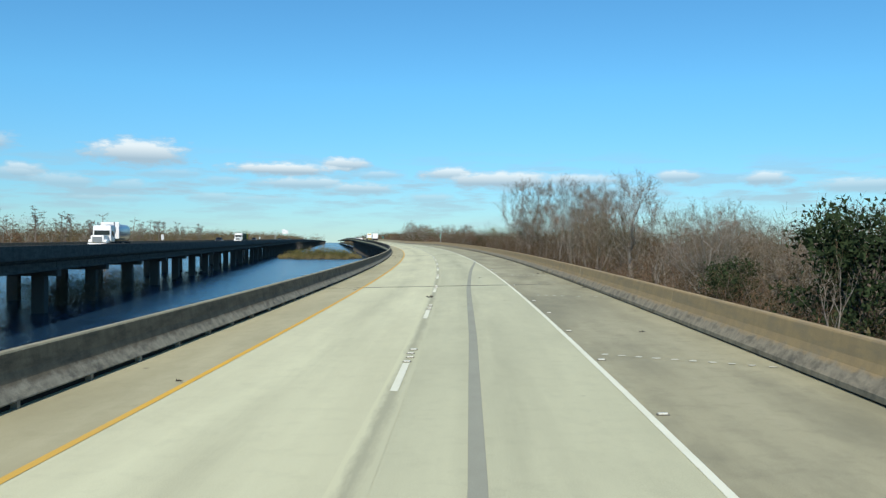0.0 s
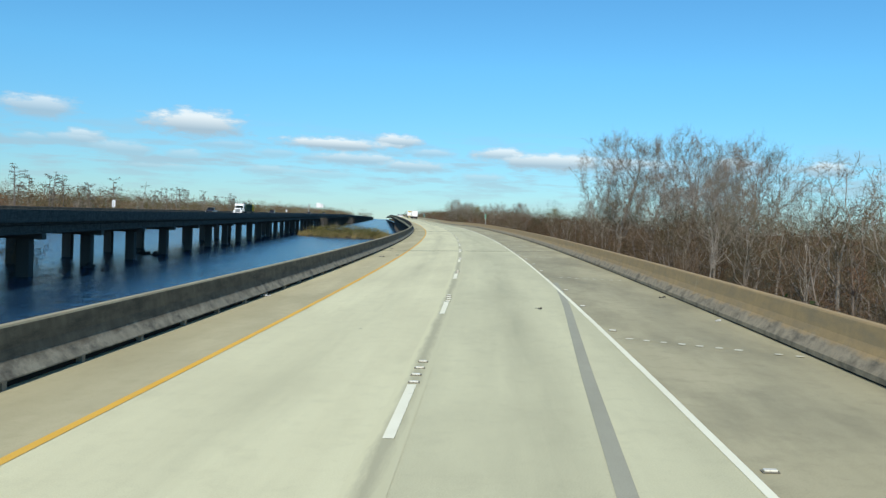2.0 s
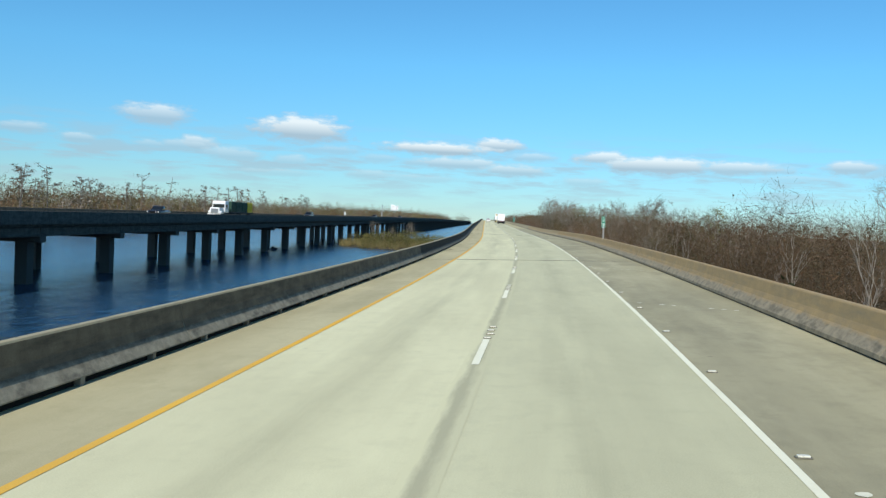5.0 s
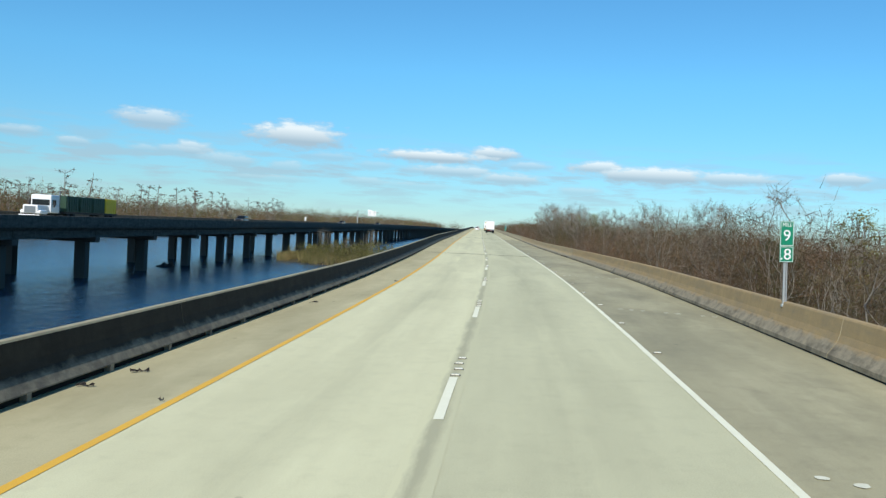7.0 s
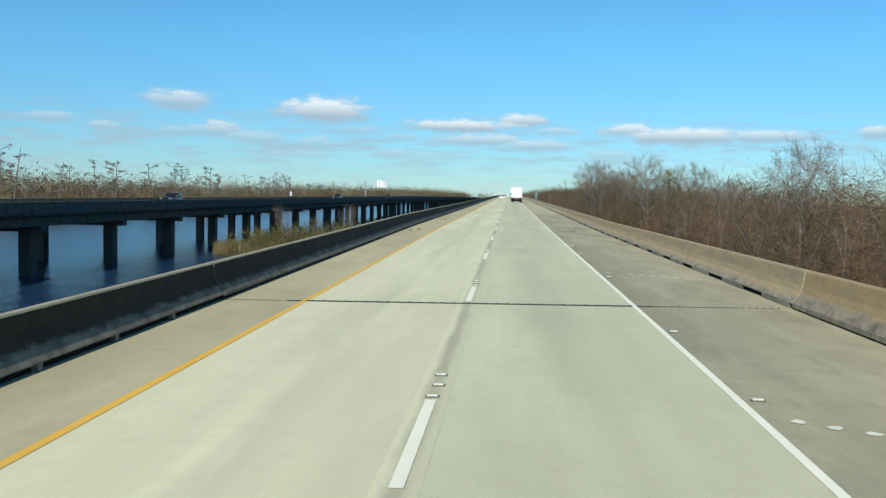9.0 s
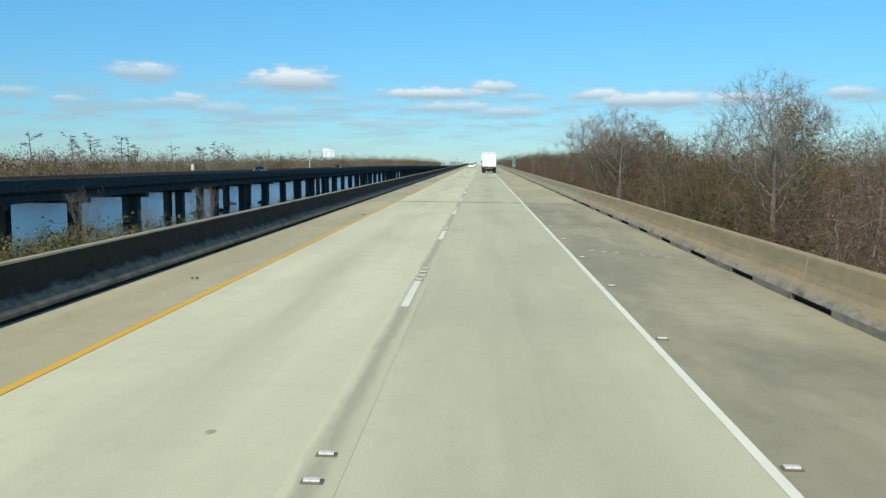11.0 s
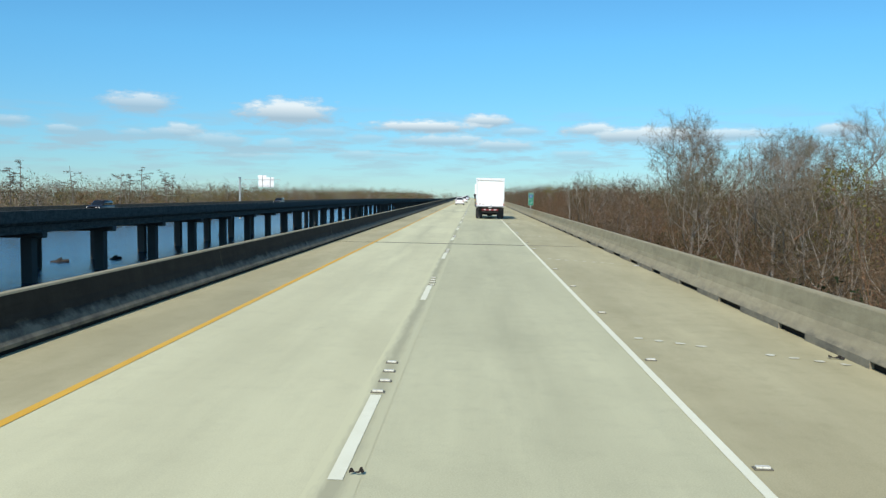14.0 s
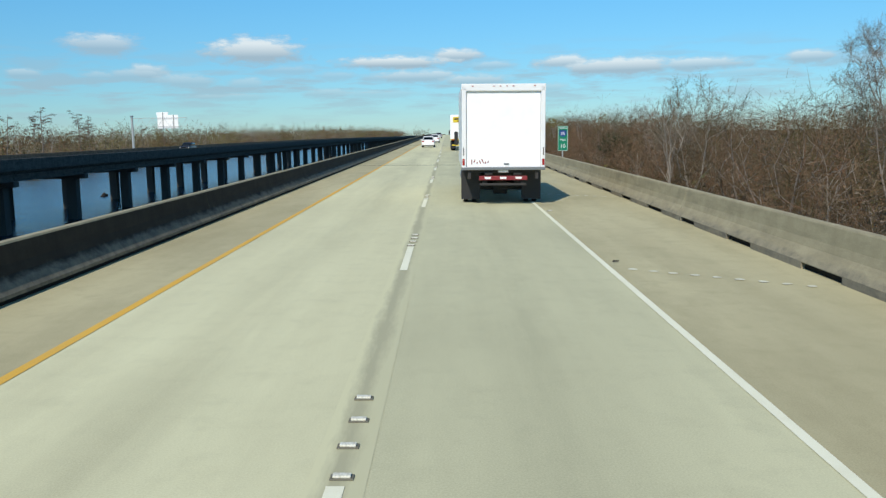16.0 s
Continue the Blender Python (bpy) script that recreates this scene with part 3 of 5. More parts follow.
# ================= parapets =================
def parapet(side, a, b, mat, slot, pitch, solid):
    """A sloped-face parapet on feet: the drain slot under it is slot high."""
    edge = RIGHT_EDGE if side > 0 else LEFT_EDGE
    up = [(0.0, slot), (0.0, 0.13), (0.17, 0.36), (0.215, 0.50), (0.255, 0.79), (0.275, 0.82), (0.41, 0.82), (0.43, 0.79), (0.43, slot)]
    base = [(-0.003, -0.02), (-0.003, slot + 0.01), (0.43, slot + 0.01), (0.43, -0.02)]
    prof = [(edge + side * o, z) for o, z in up]
    foot = [(edge + side * o, z) for o, z in base]
    rise = [o + z for o, z in up]
    if side < 0:
        prof, foot, rise = prof[::-1], foot[::-1], rise[::-1]
    ds = 6.0 if a < 260 else 20.0
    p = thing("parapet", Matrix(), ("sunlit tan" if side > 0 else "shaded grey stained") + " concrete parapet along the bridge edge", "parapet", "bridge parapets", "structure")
    # separately cast lengths with hairline joints
    n = max(1, round((b - a) / (71.0 if a > 520 else 17.85)))
    k = len(prof)
    # The left crest's paler concrete puts the sun on its top into the colour.
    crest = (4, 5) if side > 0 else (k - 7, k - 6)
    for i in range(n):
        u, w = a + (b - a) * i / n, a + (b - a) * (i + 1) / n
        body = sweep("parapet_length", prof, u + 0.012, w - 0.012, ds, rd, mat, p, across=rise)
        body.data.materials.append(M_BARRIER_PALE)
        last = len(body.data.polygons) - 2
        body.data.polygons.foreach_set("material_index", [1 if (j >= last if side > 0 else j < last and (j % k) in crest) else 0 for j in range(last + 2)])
    # feet between the drain slots
    if a < 520 and pitch:
        for i in range(int((b - a) / pitch)):
            u = a + i * pitch + rng.uniform(-0.1, 0.1) + 0.1
            sweep("foot", foot, u, u + solid * rng.uniform(0.85, 1.15), 10, rd, M_FOOT, p)
    # A near-black fill just inside the opening stands in for the slot's shade.
    back = [(edge + side * ((0.07 if side > 0 else 0.10) if pitch else 0.05), -0.02), (edge + side * ((0.07 if side > 0 else 0.10) if pitch else 0.05), slot + 0.01), (edge + side * 0.42, slot + 0.01), (edge + side * 0.42, -0.02)]
    sweep("slot_shade_fill", back if side > 0 else back[::-1], a, b, ds, rd, M_SLOT_SHADE, p)


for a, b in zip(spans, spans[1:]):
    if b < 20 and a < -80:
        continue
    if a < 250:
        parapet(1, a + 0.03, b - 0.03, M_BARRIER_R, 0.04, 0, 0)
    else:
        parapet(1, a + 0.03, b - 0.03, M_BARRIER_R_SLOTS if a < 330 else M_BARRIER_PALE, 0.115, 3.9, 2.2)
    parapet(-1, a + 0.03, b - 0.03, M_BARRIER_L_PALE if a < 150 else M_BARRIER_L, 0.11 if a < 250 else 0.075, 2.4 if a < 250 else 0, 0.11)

# ================= opposite carriageway =================
FAR_W = 13.2
FAR_BENTS = [443.9 + 17.85 * k for k in range(-28, 130)]
FAR_RAIL = [(0.0, -0.35), (0.02, 0.86), (-0.02, 0.89), (-0.16, 0.89), (-0.20, 0.86), (-0.24, 0.45), (-0.45, 0.10), (-0.45, -0.35)]
for a, b in zip(FAR_BENTS, FAR_BENTS[1:]):
    sp = thing("bridge_span", Matrix(), "shaded dark concrete span of the opposite bridge", "bridge span", "spans of the opposite bridge", "structure")
    sweep("deck_slab", [(-FAR_W, -0.35), (0.0, -0.35), (0.0, 0.0), (-FAR_W, 0.0)], a + 0.03, b - 0.03, 60, far_way, M_SHOULDER, sp)
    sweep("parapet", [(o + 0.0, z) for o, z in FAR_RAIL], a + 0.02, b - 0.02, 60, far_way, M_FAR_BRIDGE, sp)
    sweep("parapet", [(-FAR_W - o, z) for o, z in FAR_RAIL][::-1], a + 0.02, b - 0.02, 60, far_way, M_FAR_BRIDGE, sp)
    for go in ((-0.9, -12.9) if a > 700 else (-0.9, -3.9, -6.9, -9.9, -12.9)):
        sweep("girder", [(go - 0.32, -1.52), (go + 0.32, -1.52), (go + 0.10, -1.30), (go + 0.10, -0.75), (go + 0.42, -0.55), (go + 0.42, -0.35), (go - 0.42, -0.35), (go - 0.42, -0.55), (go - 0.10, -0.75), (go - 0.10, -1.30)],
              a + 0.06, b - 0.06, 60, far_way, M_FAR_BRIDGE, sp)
first = None
for s in FAR_BENTS:
    if first is None:
        first = thing("bridge_bent", Matrix.Translation(far_way(s, 0)), "shaded concrete bent standing in the swamp water", "bridge bent", "bents of the opposite bridge", "structure")
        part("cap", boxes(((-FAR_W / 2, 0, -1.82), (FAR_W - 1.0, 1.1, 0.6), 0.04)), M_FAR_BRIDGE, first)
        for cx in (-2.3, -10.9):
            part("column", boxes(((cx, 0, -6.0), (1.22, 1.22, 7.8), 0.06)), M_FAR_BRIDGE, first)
    else:
        copy_thing(first, Matrix.Translation(far_way(s, 0)))

# ================= trees and brush =================
def unit(v):
    return v / (np.linalg.norm(v) + 1e-9)


class Grow:
    """Collects tapered branches (tubes) and fine twigs (slivers) as triangles."""

    def __init__(self, seed):
        self.r = np.random.RandomState(seed)
        self.v, self.f, self.n = [], [], 0
        self.tv, self.tf, self.tn = [], [], 0

    def tube(self, pts, radii, sides):
        rings = []
        for i, p in enumerate(pts):
            d = unit(pts[min(i + 1, len(pts) - 1)] - pts[max(i - 1, 0)])
            a = unit(np.cross(d, (0.3, 0.9, 0.1)))
            b = np.cross(d, a)
            ang = np.arange(sides) * 2 * math.pi / sides
            rings.append(p + radii[i] * (np.cos(ang)[:, None] * a + np.sin(ang)[:, None] * b))
        self.v.append(np.concatenate(rings))
        for i in range(len(pts) - 1):
            for j in range(sides):
                k = (j + 1) % sides
                a0, a1, b0, b1 = (self.n + i * sides + j, self.n + i * sides + k, self.n + (i + 1) * sides + j, self.n + (i + 1) * sides + k)
                self.f += [(a0, a1, b1), (a0, b1, b0)]
        self.n += len(pts) * sides

    def sliver(self, p, d, length, width):
        side = unit(np.cross(d, self.r.normal(size=3))) * width * 0.5
        self.tv.append(np.array([p - side, p + side, p + d * length]))
        self.tf.append((self.tn, self.tn + 1, self.tn + 2))
        self.tn += 3

    def leaf(self, p, size):
        q = self.r.normal(size=(3, 3))
        self.tv.append(p + q / np.linalg.norm(q, axis=1)[:, None] * size)
        self.tf.append((self.tn, self.tn + 1, self.tn + 2))
        self.tn += 3

    def line(self, p, d, length, wander, lift, segs):
        pts = [p]
        for _ in range(segs):
            d = unit(d + self.r.normal(size=3) * wander + np.array((0, 0, lift)))
            pts.append(pts[-1] + d * length / segs)
        return pts, d


def bare_tree(seed, height, fork=0.35, limbs=4, spread=0.55, kids=3, levels=4, twigs=6, wide=0.016, moss=0, lift=0.10, r0=None, droop=0.0):
    """A leafless tree that forks again and again: trunk, limbs, branches, and sprays of fine twigs."""
    g = Grow(seed)
    r0 = r0 or height * 0.0095
    trunk, td = g.line(np.zeros(3) - (0, 0, 0.5), unit(np.array((g.r.normal() * 0.05, g.r.normal() * 0.05, 1.0))), height * fork + 0.5, 0.05, 0.12, 4)
    g.tube(trunk, np.array((1.3, 1.0, 0.92, 0.85, 0.75)) * r0, 7)

    def branch(p, d, length, rad, level):
        segs = 4 if level < 2 else 3
        pts, d2 = g.line(p, d, length, 0.13 if level < 2 else 0.20, lift - droop * level * 0.06, segs)
        if level <= 2:
            g.tube(pts, np.linspace(rad, rad * 0.55, segs + 1), (5, 4, 3)[level])
        else:
            for i in range(segs):
                g.sliver(pts[i], unit(pts[i + 1] - pts[i]), np.linalg.norm(pts[i + 1] - pts[i]) * 1.1, max(rad * 1.5 * (1 - 0.25 * i), wide))
        if level == levels:
            for _ in range(twigs):
                c = min(g.r.uniform(0.1, 1.0) * segs, segs - 0.01)
                q = pts[int(c)] + (pts[int(c) + 1] - pts[int(c)]) * (c % 1)
                g.sliver(q, unit(d2 + g.r.normal(size=3) * 0.5 + (0, 0, 0.15 - droop)), length * g.r.uniform(0.22, 0.60), wide)
            for _ in range(moss):
                g.sliver(pts[g.r.randint(segs) + 1], unit(np.array((g.r.normal() * 0.15, g.r.normal() * 0.15, -1.0))), g.r.uniform(0.4, 1.1), 0.15)
            return
        n = kids + (1 if level < 2 else 0)
        for i in range(n):
            c = segs * (0.35 + 0.65 * (i + 1) / n) - g.r.uniform(0, 0.3) - 0.01
            c = max(0.3, min(segs - 0.01, c))
            q = pts[int(c)] + (pts[int(c) + 1] - pts[int(c)]) * (c % 1)
            side = unit(np.cross(d2, g.r.normal(size=3)))
            branch(q, unit(d2 + side * spread * g.r.uniform(0.7, 1.4) + (0, 0, 0.10 - droop)), length * g.r.uniform(0.55, 0.80), rad * 0.55, level + 1)

    for i in range(limbs):
        a = i * 6.283 / limbs + g.r.rand() * 0.9
        k = max(0, 4 - int(i * 0.6))
        s = spread * g.r.uniform(0.5, 1.1)
        branch(trunk[k], unit(np.array((math.cos(a) * s, math.sin(a) * s, 1.0))), height * (1 - fork) * g.r.uniform(0.36, 0.46), r0 * 0.55, 0)
    top = max(p[:, 2].max() for p in g.tv)
    k = height / top
    g.v, g.tv = [p * (1, 1, k) for p in g.v], [p * (1, 1, k) for p in g.tv]
    return g


def round_tree(seed, height, low, width, tips, haze, wide, r0, bend=0.06, stems=1):
    """A leafless tree with a full rounded crown: crooked limbs reach every part of it and end in a haze of fine twigs."""
    g = Grow(seed)
    nodes, above, paths, reach = [], [], [], []

    def run(pts, root):
        """Joins a line of points to the node root and keeps the indices of the whole line."""
        line = [] if root < 0 else [root]
        for q in pts:
            reach.append(reach[line[-1]] + np.linalg.norm(q - nodes[line[-1]]) if line else 0.0)
            nodes.append(q)
            above.append(line[-1] if line else -1)
            line.append(len(nodes) - 1)
        paths.append(line)

    for i in range(stems):
        a = i * 6.283 / stems + g.r.rand()
        lean = 0.06 if stems == 1 else 0.32
        foot = np.array((math.cos(a) * 0.3, math.sin(a) * 0.3, 0)) * (stems > 1) - (0, 0, 0.5)
        trunk, _ = g.line(foot, unit(np.array((math.cos(a) * lean, math.sin(a) * lean, 1.0))), height * 0.80 * g.r.uniform(0.85, 1.05), bend, 0.05, 9)
        run(trunk, -1)
    mid, half = height * (1 + low) / 2, height * (1 - low) / 2
    goals = []
    while len(goals) < tips:
        q = g.r.uniform(-1, 1, 3)
        d = np.linalg.norm(q)
        if 0.2 < d < 1.0:
            # the crown is lumpy, widest above its middle
            w = width * (0.42 + 0.09 * math.sin(q[2] * 2 + 0.5) + 0.08 * math.sin(3 * math.atan2(q[1], q[0]) + seed))
            goals.append(np.array((q[0] * w, q[1] * w, mid + q[2] * half)))
    goals.sort(key=lambda q: np.linalg.norm(q - (0, 0, height * low)))
    for q in goals:
        gap = np.array(nodes) - q
        cost = np.linalg.norm(gap, axis=1) + 0.55 * np.array(reach) + np.maximum(0, gap[:, 2] + 0.45 * np.hypot(gap[:, 0], gap[:, 1])) * 1.5 + 99 * (np.array(nodes)[:, 2] < height * low * 0.75)
        k = int(np.argmin(cost))
        p0 = nodes[k]
        ln = np.linalg.norm(q - p0)
        side = g.r.normal(size=3) * ln * 0.045
        run([p0 + (q - p0) * 0.36 + side - (0, 0, ln * 0.06), p0 + (q - p0) * 0.70 + side * 0.4 - (0, 0, ln * 0.05), q], k)
    # each branch is as thick as all that it carries
    load = [0.0] * len(nodes)
    for line in paths[stems:]:
        load[line[-1]] += 1.0
    for i in range(len(nodes) - 1, -1, -1):
        load[i] = max(load[i], 1.0)
        if above[i] >= 0:
            load[above[i]] += load[i]
    full = max(load)
    for j, line in enumerate(paths):
        rad = [r0 * (load[i] / full) ** 0.52 for i in line]
        if j < stems:
            rad[0] *= 1.3
        else:
            rad[0] = min(rad[0], rad[1] * 1.15)
        g.tube([nodes[i] for i in line], rad, 7 if j < stems else 4 if rad[0] > 0.04 else 3)
        if j < stems:
            continue
        pts = [nodes[i] for i in line]
        out = unit(pts[3] - (0, 0, mid - half))
        for _ in range(haze):
            c = 2.99 * (1 - 0.8 * g.r.rand() ** 1.4)
            b = pts[int(c)] + (pts[int(c) + 1] - pts[int(c)]) * (c % 1)
            d = unit(out * 0.5 + g.r.normal(size=3) * 0.6)
            far = height * g.r.uniform(0.03, 0.065)
            g.sliver(b, d, far, wide * 1.2)
            for _ in range(2):
                g.sliver(b + d * far * g.r.uniform(0.3, 0.8), unit(d + g.r.normal(size=3) * 0.55), far * g.r.uniform(0.5, 0.9), wide)
    return g


def leafy_tree(seed, height, width, clumps, leaves, leaf, bare=0.15):
    g = Grow(seed)
    trunk, d = g.line(np.zeros(3) - (0, 0, 0.5), np.array((0, 0, 1.0)), height * 0.9, 0.05, 0.1, 7)
    g.tube(trunk, np.linspace(height * 0.018, height * 0.004, 8), 7)
    for i in range(clumps):
        h = g.r.uniform(bare, 1.0)
        rad = width * (0.35 + 0.65 * math.sin(math.pi * min(1, 0.25 + h * 0.72))) * 0.5
        a, q = g.r.rand() * 6.283, math.sqrt(g.r.rand()) * rad
        c = np.array((math.cos(a) * q, math.sin(a) * q, h * height))
        k = min(6, int(h * 6))
        g.tube([trunk[k], (trunk[k] + c) / 2 + g.r.normal(size=3) * 0.2, c], [0.05, 0.035, 0.015], 3)
        for _ in range(leaves):
            g.leaf(c + g.r.normal(size=3) * (0.55, 0.55, 0.42) * width * 0.11, leaf * g.r.uniform(0.6, 1.3))
    return g


def tree_thing(name, g, bark, crown, label, category, group):
    root = thing(name, Matrix(), label, category, group)
    for nm, v, f, m in (("trunk", g.v, g.f, bark), ("crown", g.tv, g.tf, crown)):
        ob = new(nm, soup(nm, np.concatenate(v), f, [m]))
        ob.parent = root
    return root


def brush(seed, height, width, stems, clumps, twigs, leaves, tw=0.016, lf=0.05, low=0.30):
    """Arrays of one bush: crooked stems that fork into side branches, each ending in a fuzzy clump of fine twigs and dead leaves."""
    g = Grow(seed)
    for _ in range(stems):
        a, q = g.r.rand() * 6.283, g.r.rand() * width * 0.35
        p = np.array((math.cos(a) * q, math.sin(a) * q, -0.1))
        hh = height * g.r.uniform(0.62, 0.98)
        d = unit(np.array((math.cos(a) * 0.30, math.sin(a) * 0.30, 1.0)) + g.r.normal(size=3) * 0.18)
        pts, d2 = g.line(p, d, hh, 0.20, 0.10, 4)
        for i in range(4):
            g.sliver(pts[i], unit(pts[i + 1] - pts[i]), np.linalg.norm(pts[i + 1] - pts[i]) * 1.1, tw * (3.0 - i * 0.6))
        for j in range(clumps):
            c = 4 * (low + (0.99 - low) * (j + g.r.rand()) / clumps)
            pp = pts[int(c)] + (pts[int(c) + 1] - pts[int(c)]) * (c % 1)
            out = g.r.normal(size=3) * (1, 1, 0.35) + (0, 0, 0.35)
            ln = width * g.r.uniform(0.10, 0.30)
            e = pp + unit(out) * ln
            g.sliver(pp, unit(out), ln * 1.15, tw * 1.6)
            rc = height * g.r.uniform(0.06, 0.11)
            for _ in range(twigs):
                n = g.r.normal(size=3)
                g.sliver(e + n * rc * 0.45, unit(n * 0.7 + g.r.normal(size=3) * 0.6 + (0, 0, 0.30)), rc * g.r.uniform(0.6, 1.3), tw)
            for _ in range(leaves):
                g.leaf(e + g.r.normal(size=3) * rc * 0.6, lf * g.r.uniform(0.6, 1.4))
    return np.concatenate(g.tv), np.array(g.tf)


def scatter(name, spots, kinds, mats, label, category):
    """One mesh of many bushes: spots are (place, turn, size, kind, material)."""
    vs, fs, ms, n = [], [], [], 0
    for (x, y, z), turn, size, kind, mi in spots:
        v, f = kinds[kind]
        c, s = math.cos(turn) * size, math.sin(turn) * size
        w = np.empty_like(v)
        w[:, 0], w[:, 1], w[:, 2] = v[:, 0] * c - v[:, 1] * s + x, v[:, 0] * s + v[:, 1] * c + y, v[:, 2] * size + z
        vs.append(w)
        fs.append(f + n)
        ms.append(np.full(len(f), mi))
        n += len(v)
    ob = new(name, soup(name, np.concatenate(vs), np.concatenate(fs), mats, np.concatenate(ms)))
    return tagged(ob, label, category, kind="stuff")


NEAR = [brush(i, 6.6, 4.0, 6, 6, 8, 3, 0.013, 0.045) for i in range(7)]
BACK = [brush(80 + i, 8.6, 5.6, 6, 6, 7, 3, 0.024, 0.065) for i in range(5)]
DEEP = [brush(90 + i, 9.0, 7.0, 5, 6, 8, 3, 0.030, 0.10) for i in range(4)]
LOW = [brush(20 + i, 3.0, 2.8, 6, 4, 6, 5, 0.013, 0.075, 0.1) for i in range(3)]
LEAFY = [brush(60 + i, 2.8, 2.8, 6, 4, 2, 9, 0.012, 0.085, 0.1) for i in range(3)]
COARSE = [brush(30 + i, 8.0, 6.0, 5, 5, 6, 2, 0.05, 0.11, 0.10) for i in range(5)]

BELT = [brush(130 + i, 12.0, 7.5, 6, 6, 5, 6, 0.05, 0.26, 0.05) for i in range(5)]


def reeds(seed, height, width, blades):
    """Arrays of one clump of reeds: upright leaning blades."""
    g = Grow(seed)
    for _ in range(blades):
        a, q = g.r.rand() * 6.283, math.sqrt(g.r.rand()) * width * 0.5
        d = unit(np.array((0, 0, 1.0)) + g.r.normal(size=3) * 0.16)
        g.sliver(np.array((math.cos(a) * q, math.sin(a) * q, 0.0)), d, height * g.r.uniform(0.5, 1.0), 0.05)
    return np.concatenate(g.tv), np.array(g.tf)


REEDS = [reeds(40 + i, 1.9, 2.2, 120) for i in range(3)]
GROUND_R = -4.95

r = random.Random(11)
spots = []
for o, pitch, lift in ((8.8, 3.4, 0.72), (10.2, 1.8, 1.02), (12.0, 1.9, 1.22), (14.5, 2.3, 1.34)):
    s = -10.0
    while s < 660:
        p = rd(s + r.uniform(-0.8, 0.8), o + r.uniform(-0.9, 0.9))
        wave = 0.86 + 0.30 * noise.noise((s * 0.035, o * 0.1, 2)) + 0.12 * noise.noise((s * 0.2, o * 0.3, 8))
        size = lift * wave * r.uniform(0.8, 1.12) * (1.10 if s > 120 else 0.96)
        tint = noise.noise((s * 0.03, o * 0.08, 20)) + r.uniform(-0.25, 0.25)
        mi = 1 if tint > 0.36 else 2 if tint < -0.45 else 3 if abs(tint) < 0.10 else 0
        # on this stretch the wood's deep shade is put into darker twigs
        if 88 < s < 262 and noise.noise((s * 0.05, o * 0.2, 31)) + r.uniform(-0.3, 0.3) > -0.25:
            mi = 4
        spots.append(((p.x, p.y, GROUND_R + climb(p.y)), r.uniform(0, 6.28), size, r.randrange(7), mi))
        s += pitch
scatter("brush_thicket", spots, NEAR, [M_TWIG, M_TWIG_GREEN, M_TWIG_GREY, M_TWIG_RUST, M_TWIG_UMBER_SHADE], "dense brown leafless winter brush beside the bridge", "brush")

# the woods go on behind
spots = []
for o, pitch, lift in ((18, 3.0, 1.12), (23, 3.4, 1.26), (29, 4.2, 1.36), (37, 5.4, 1.42)):
    s = -10.0
    while s < 660 + o * 4:
        p = rd(s + r.uniform(-1.6, 1.6), o + r.uniform(-3.4, 3.4))
        tint = noise.noise((s * 0.025, o * 0.06, 25)) + r.uniform(-0.25, 0.25)
        mi = 1 if tint > 0.34 else 2 if tint < -0.40 else 3 if abs(tint) < 0.07 else 0
        # deep shade painted with the same dark twigs further back
        if 88 < s < 262 and noise.noise((s * 0.05, o * 0.2, 31)) + r.uniform(-0.3, 0.3) > -0.1:
            mi = 4
        spots.append(((p.x, p.y, GROUND_R + climb(p.y)), r.uniform(0, 6.28), lift * (0.92 + 0.22 * noise.noise((s * 0.03, o * 0.08, 2))) * r.uniform(0.85, 1.12), r.randrange(5), mi))
        s += pitch
deep = []
for o, pitch, lift in ((46, 5.0, 1.32), (56, 6.0, 1.36), (70, 7.0, 1.40), (88, 9.0, 1.45), (115, 12.0, 1.5)):
    s = -10.0
    while s < 1000:
        p = rd(s + r.uniform(-2, 2), o + r.uniform(-9, 9))
        deep.append(((p.x, p.y, GROUND_R + climb(p.y)), r.uniform(0, 6.28), lift * (0.9 + 0.25 * noise.noise((s * 0.03, o * 0.08, 2))) * r.uniform(0.85, 1.12), r.randrange(3), r.choice((0, 0, 0, 1, 2, 3))))
        s += pitch
for i in range(260):
    p = rd(r.uniform(-60, 900), 125 + 300 * r.random() ** 1.4)
    deep.append(((p.x, p.y, GROUND_R + climb(p.y)), r.uniform(0, 6.28), r.uniform(1.3, 1.8), r.randrange(3), r.choice((0, 0, 1, 2, 3))))
scatter("deep_woods", deep, DEEP, [M_TWIG, M_TWIG_GREEN, M_TWIG_GREY, M_TWIG_RUST], "hazy brown winter woods deep in the swamp", "woods")
scatter("back_woods", spots, BACK, [M_TWIG, M_TWIG_GREEN, M_TWIG_GREY, M_TWIG_RUST, M_TWIG_UMBER_SHADE], "brown leafless woods behind the thicket", "woods")

spots = []
for i in range(280):
    s = r.uniform(-5, 640)
    p = rd(s, r.uniform(7.6, 10.5))
    spots.append(((p.x, p.y, GROUND_R + climb(p.y)), r.uniform(0, 6.28), r.uniform(0.7, 1.5), r.randrange(3), r.choice((0, 0, 1))))
scatter("low_brush", spots, LOW, [M_TWIG, M_TWIG_GREEN], "low tangled undergrowth along the swamp edge", "brush")

spots = []
for i in range(420):
    s = r.uniform(-5, 640)
    if noise.noise((s * 0.03, 3.0, 7)) > -0.1:
        p = rd(s, r.uniform(8.5, 15))
        spots.append(((p.x, p.y, GROUND_R + climb(p.y)), r.uniform(0, 6.28), r.uniform(0.9, 1.7), r.randrange(3), r.choice((0, 0, 1))))
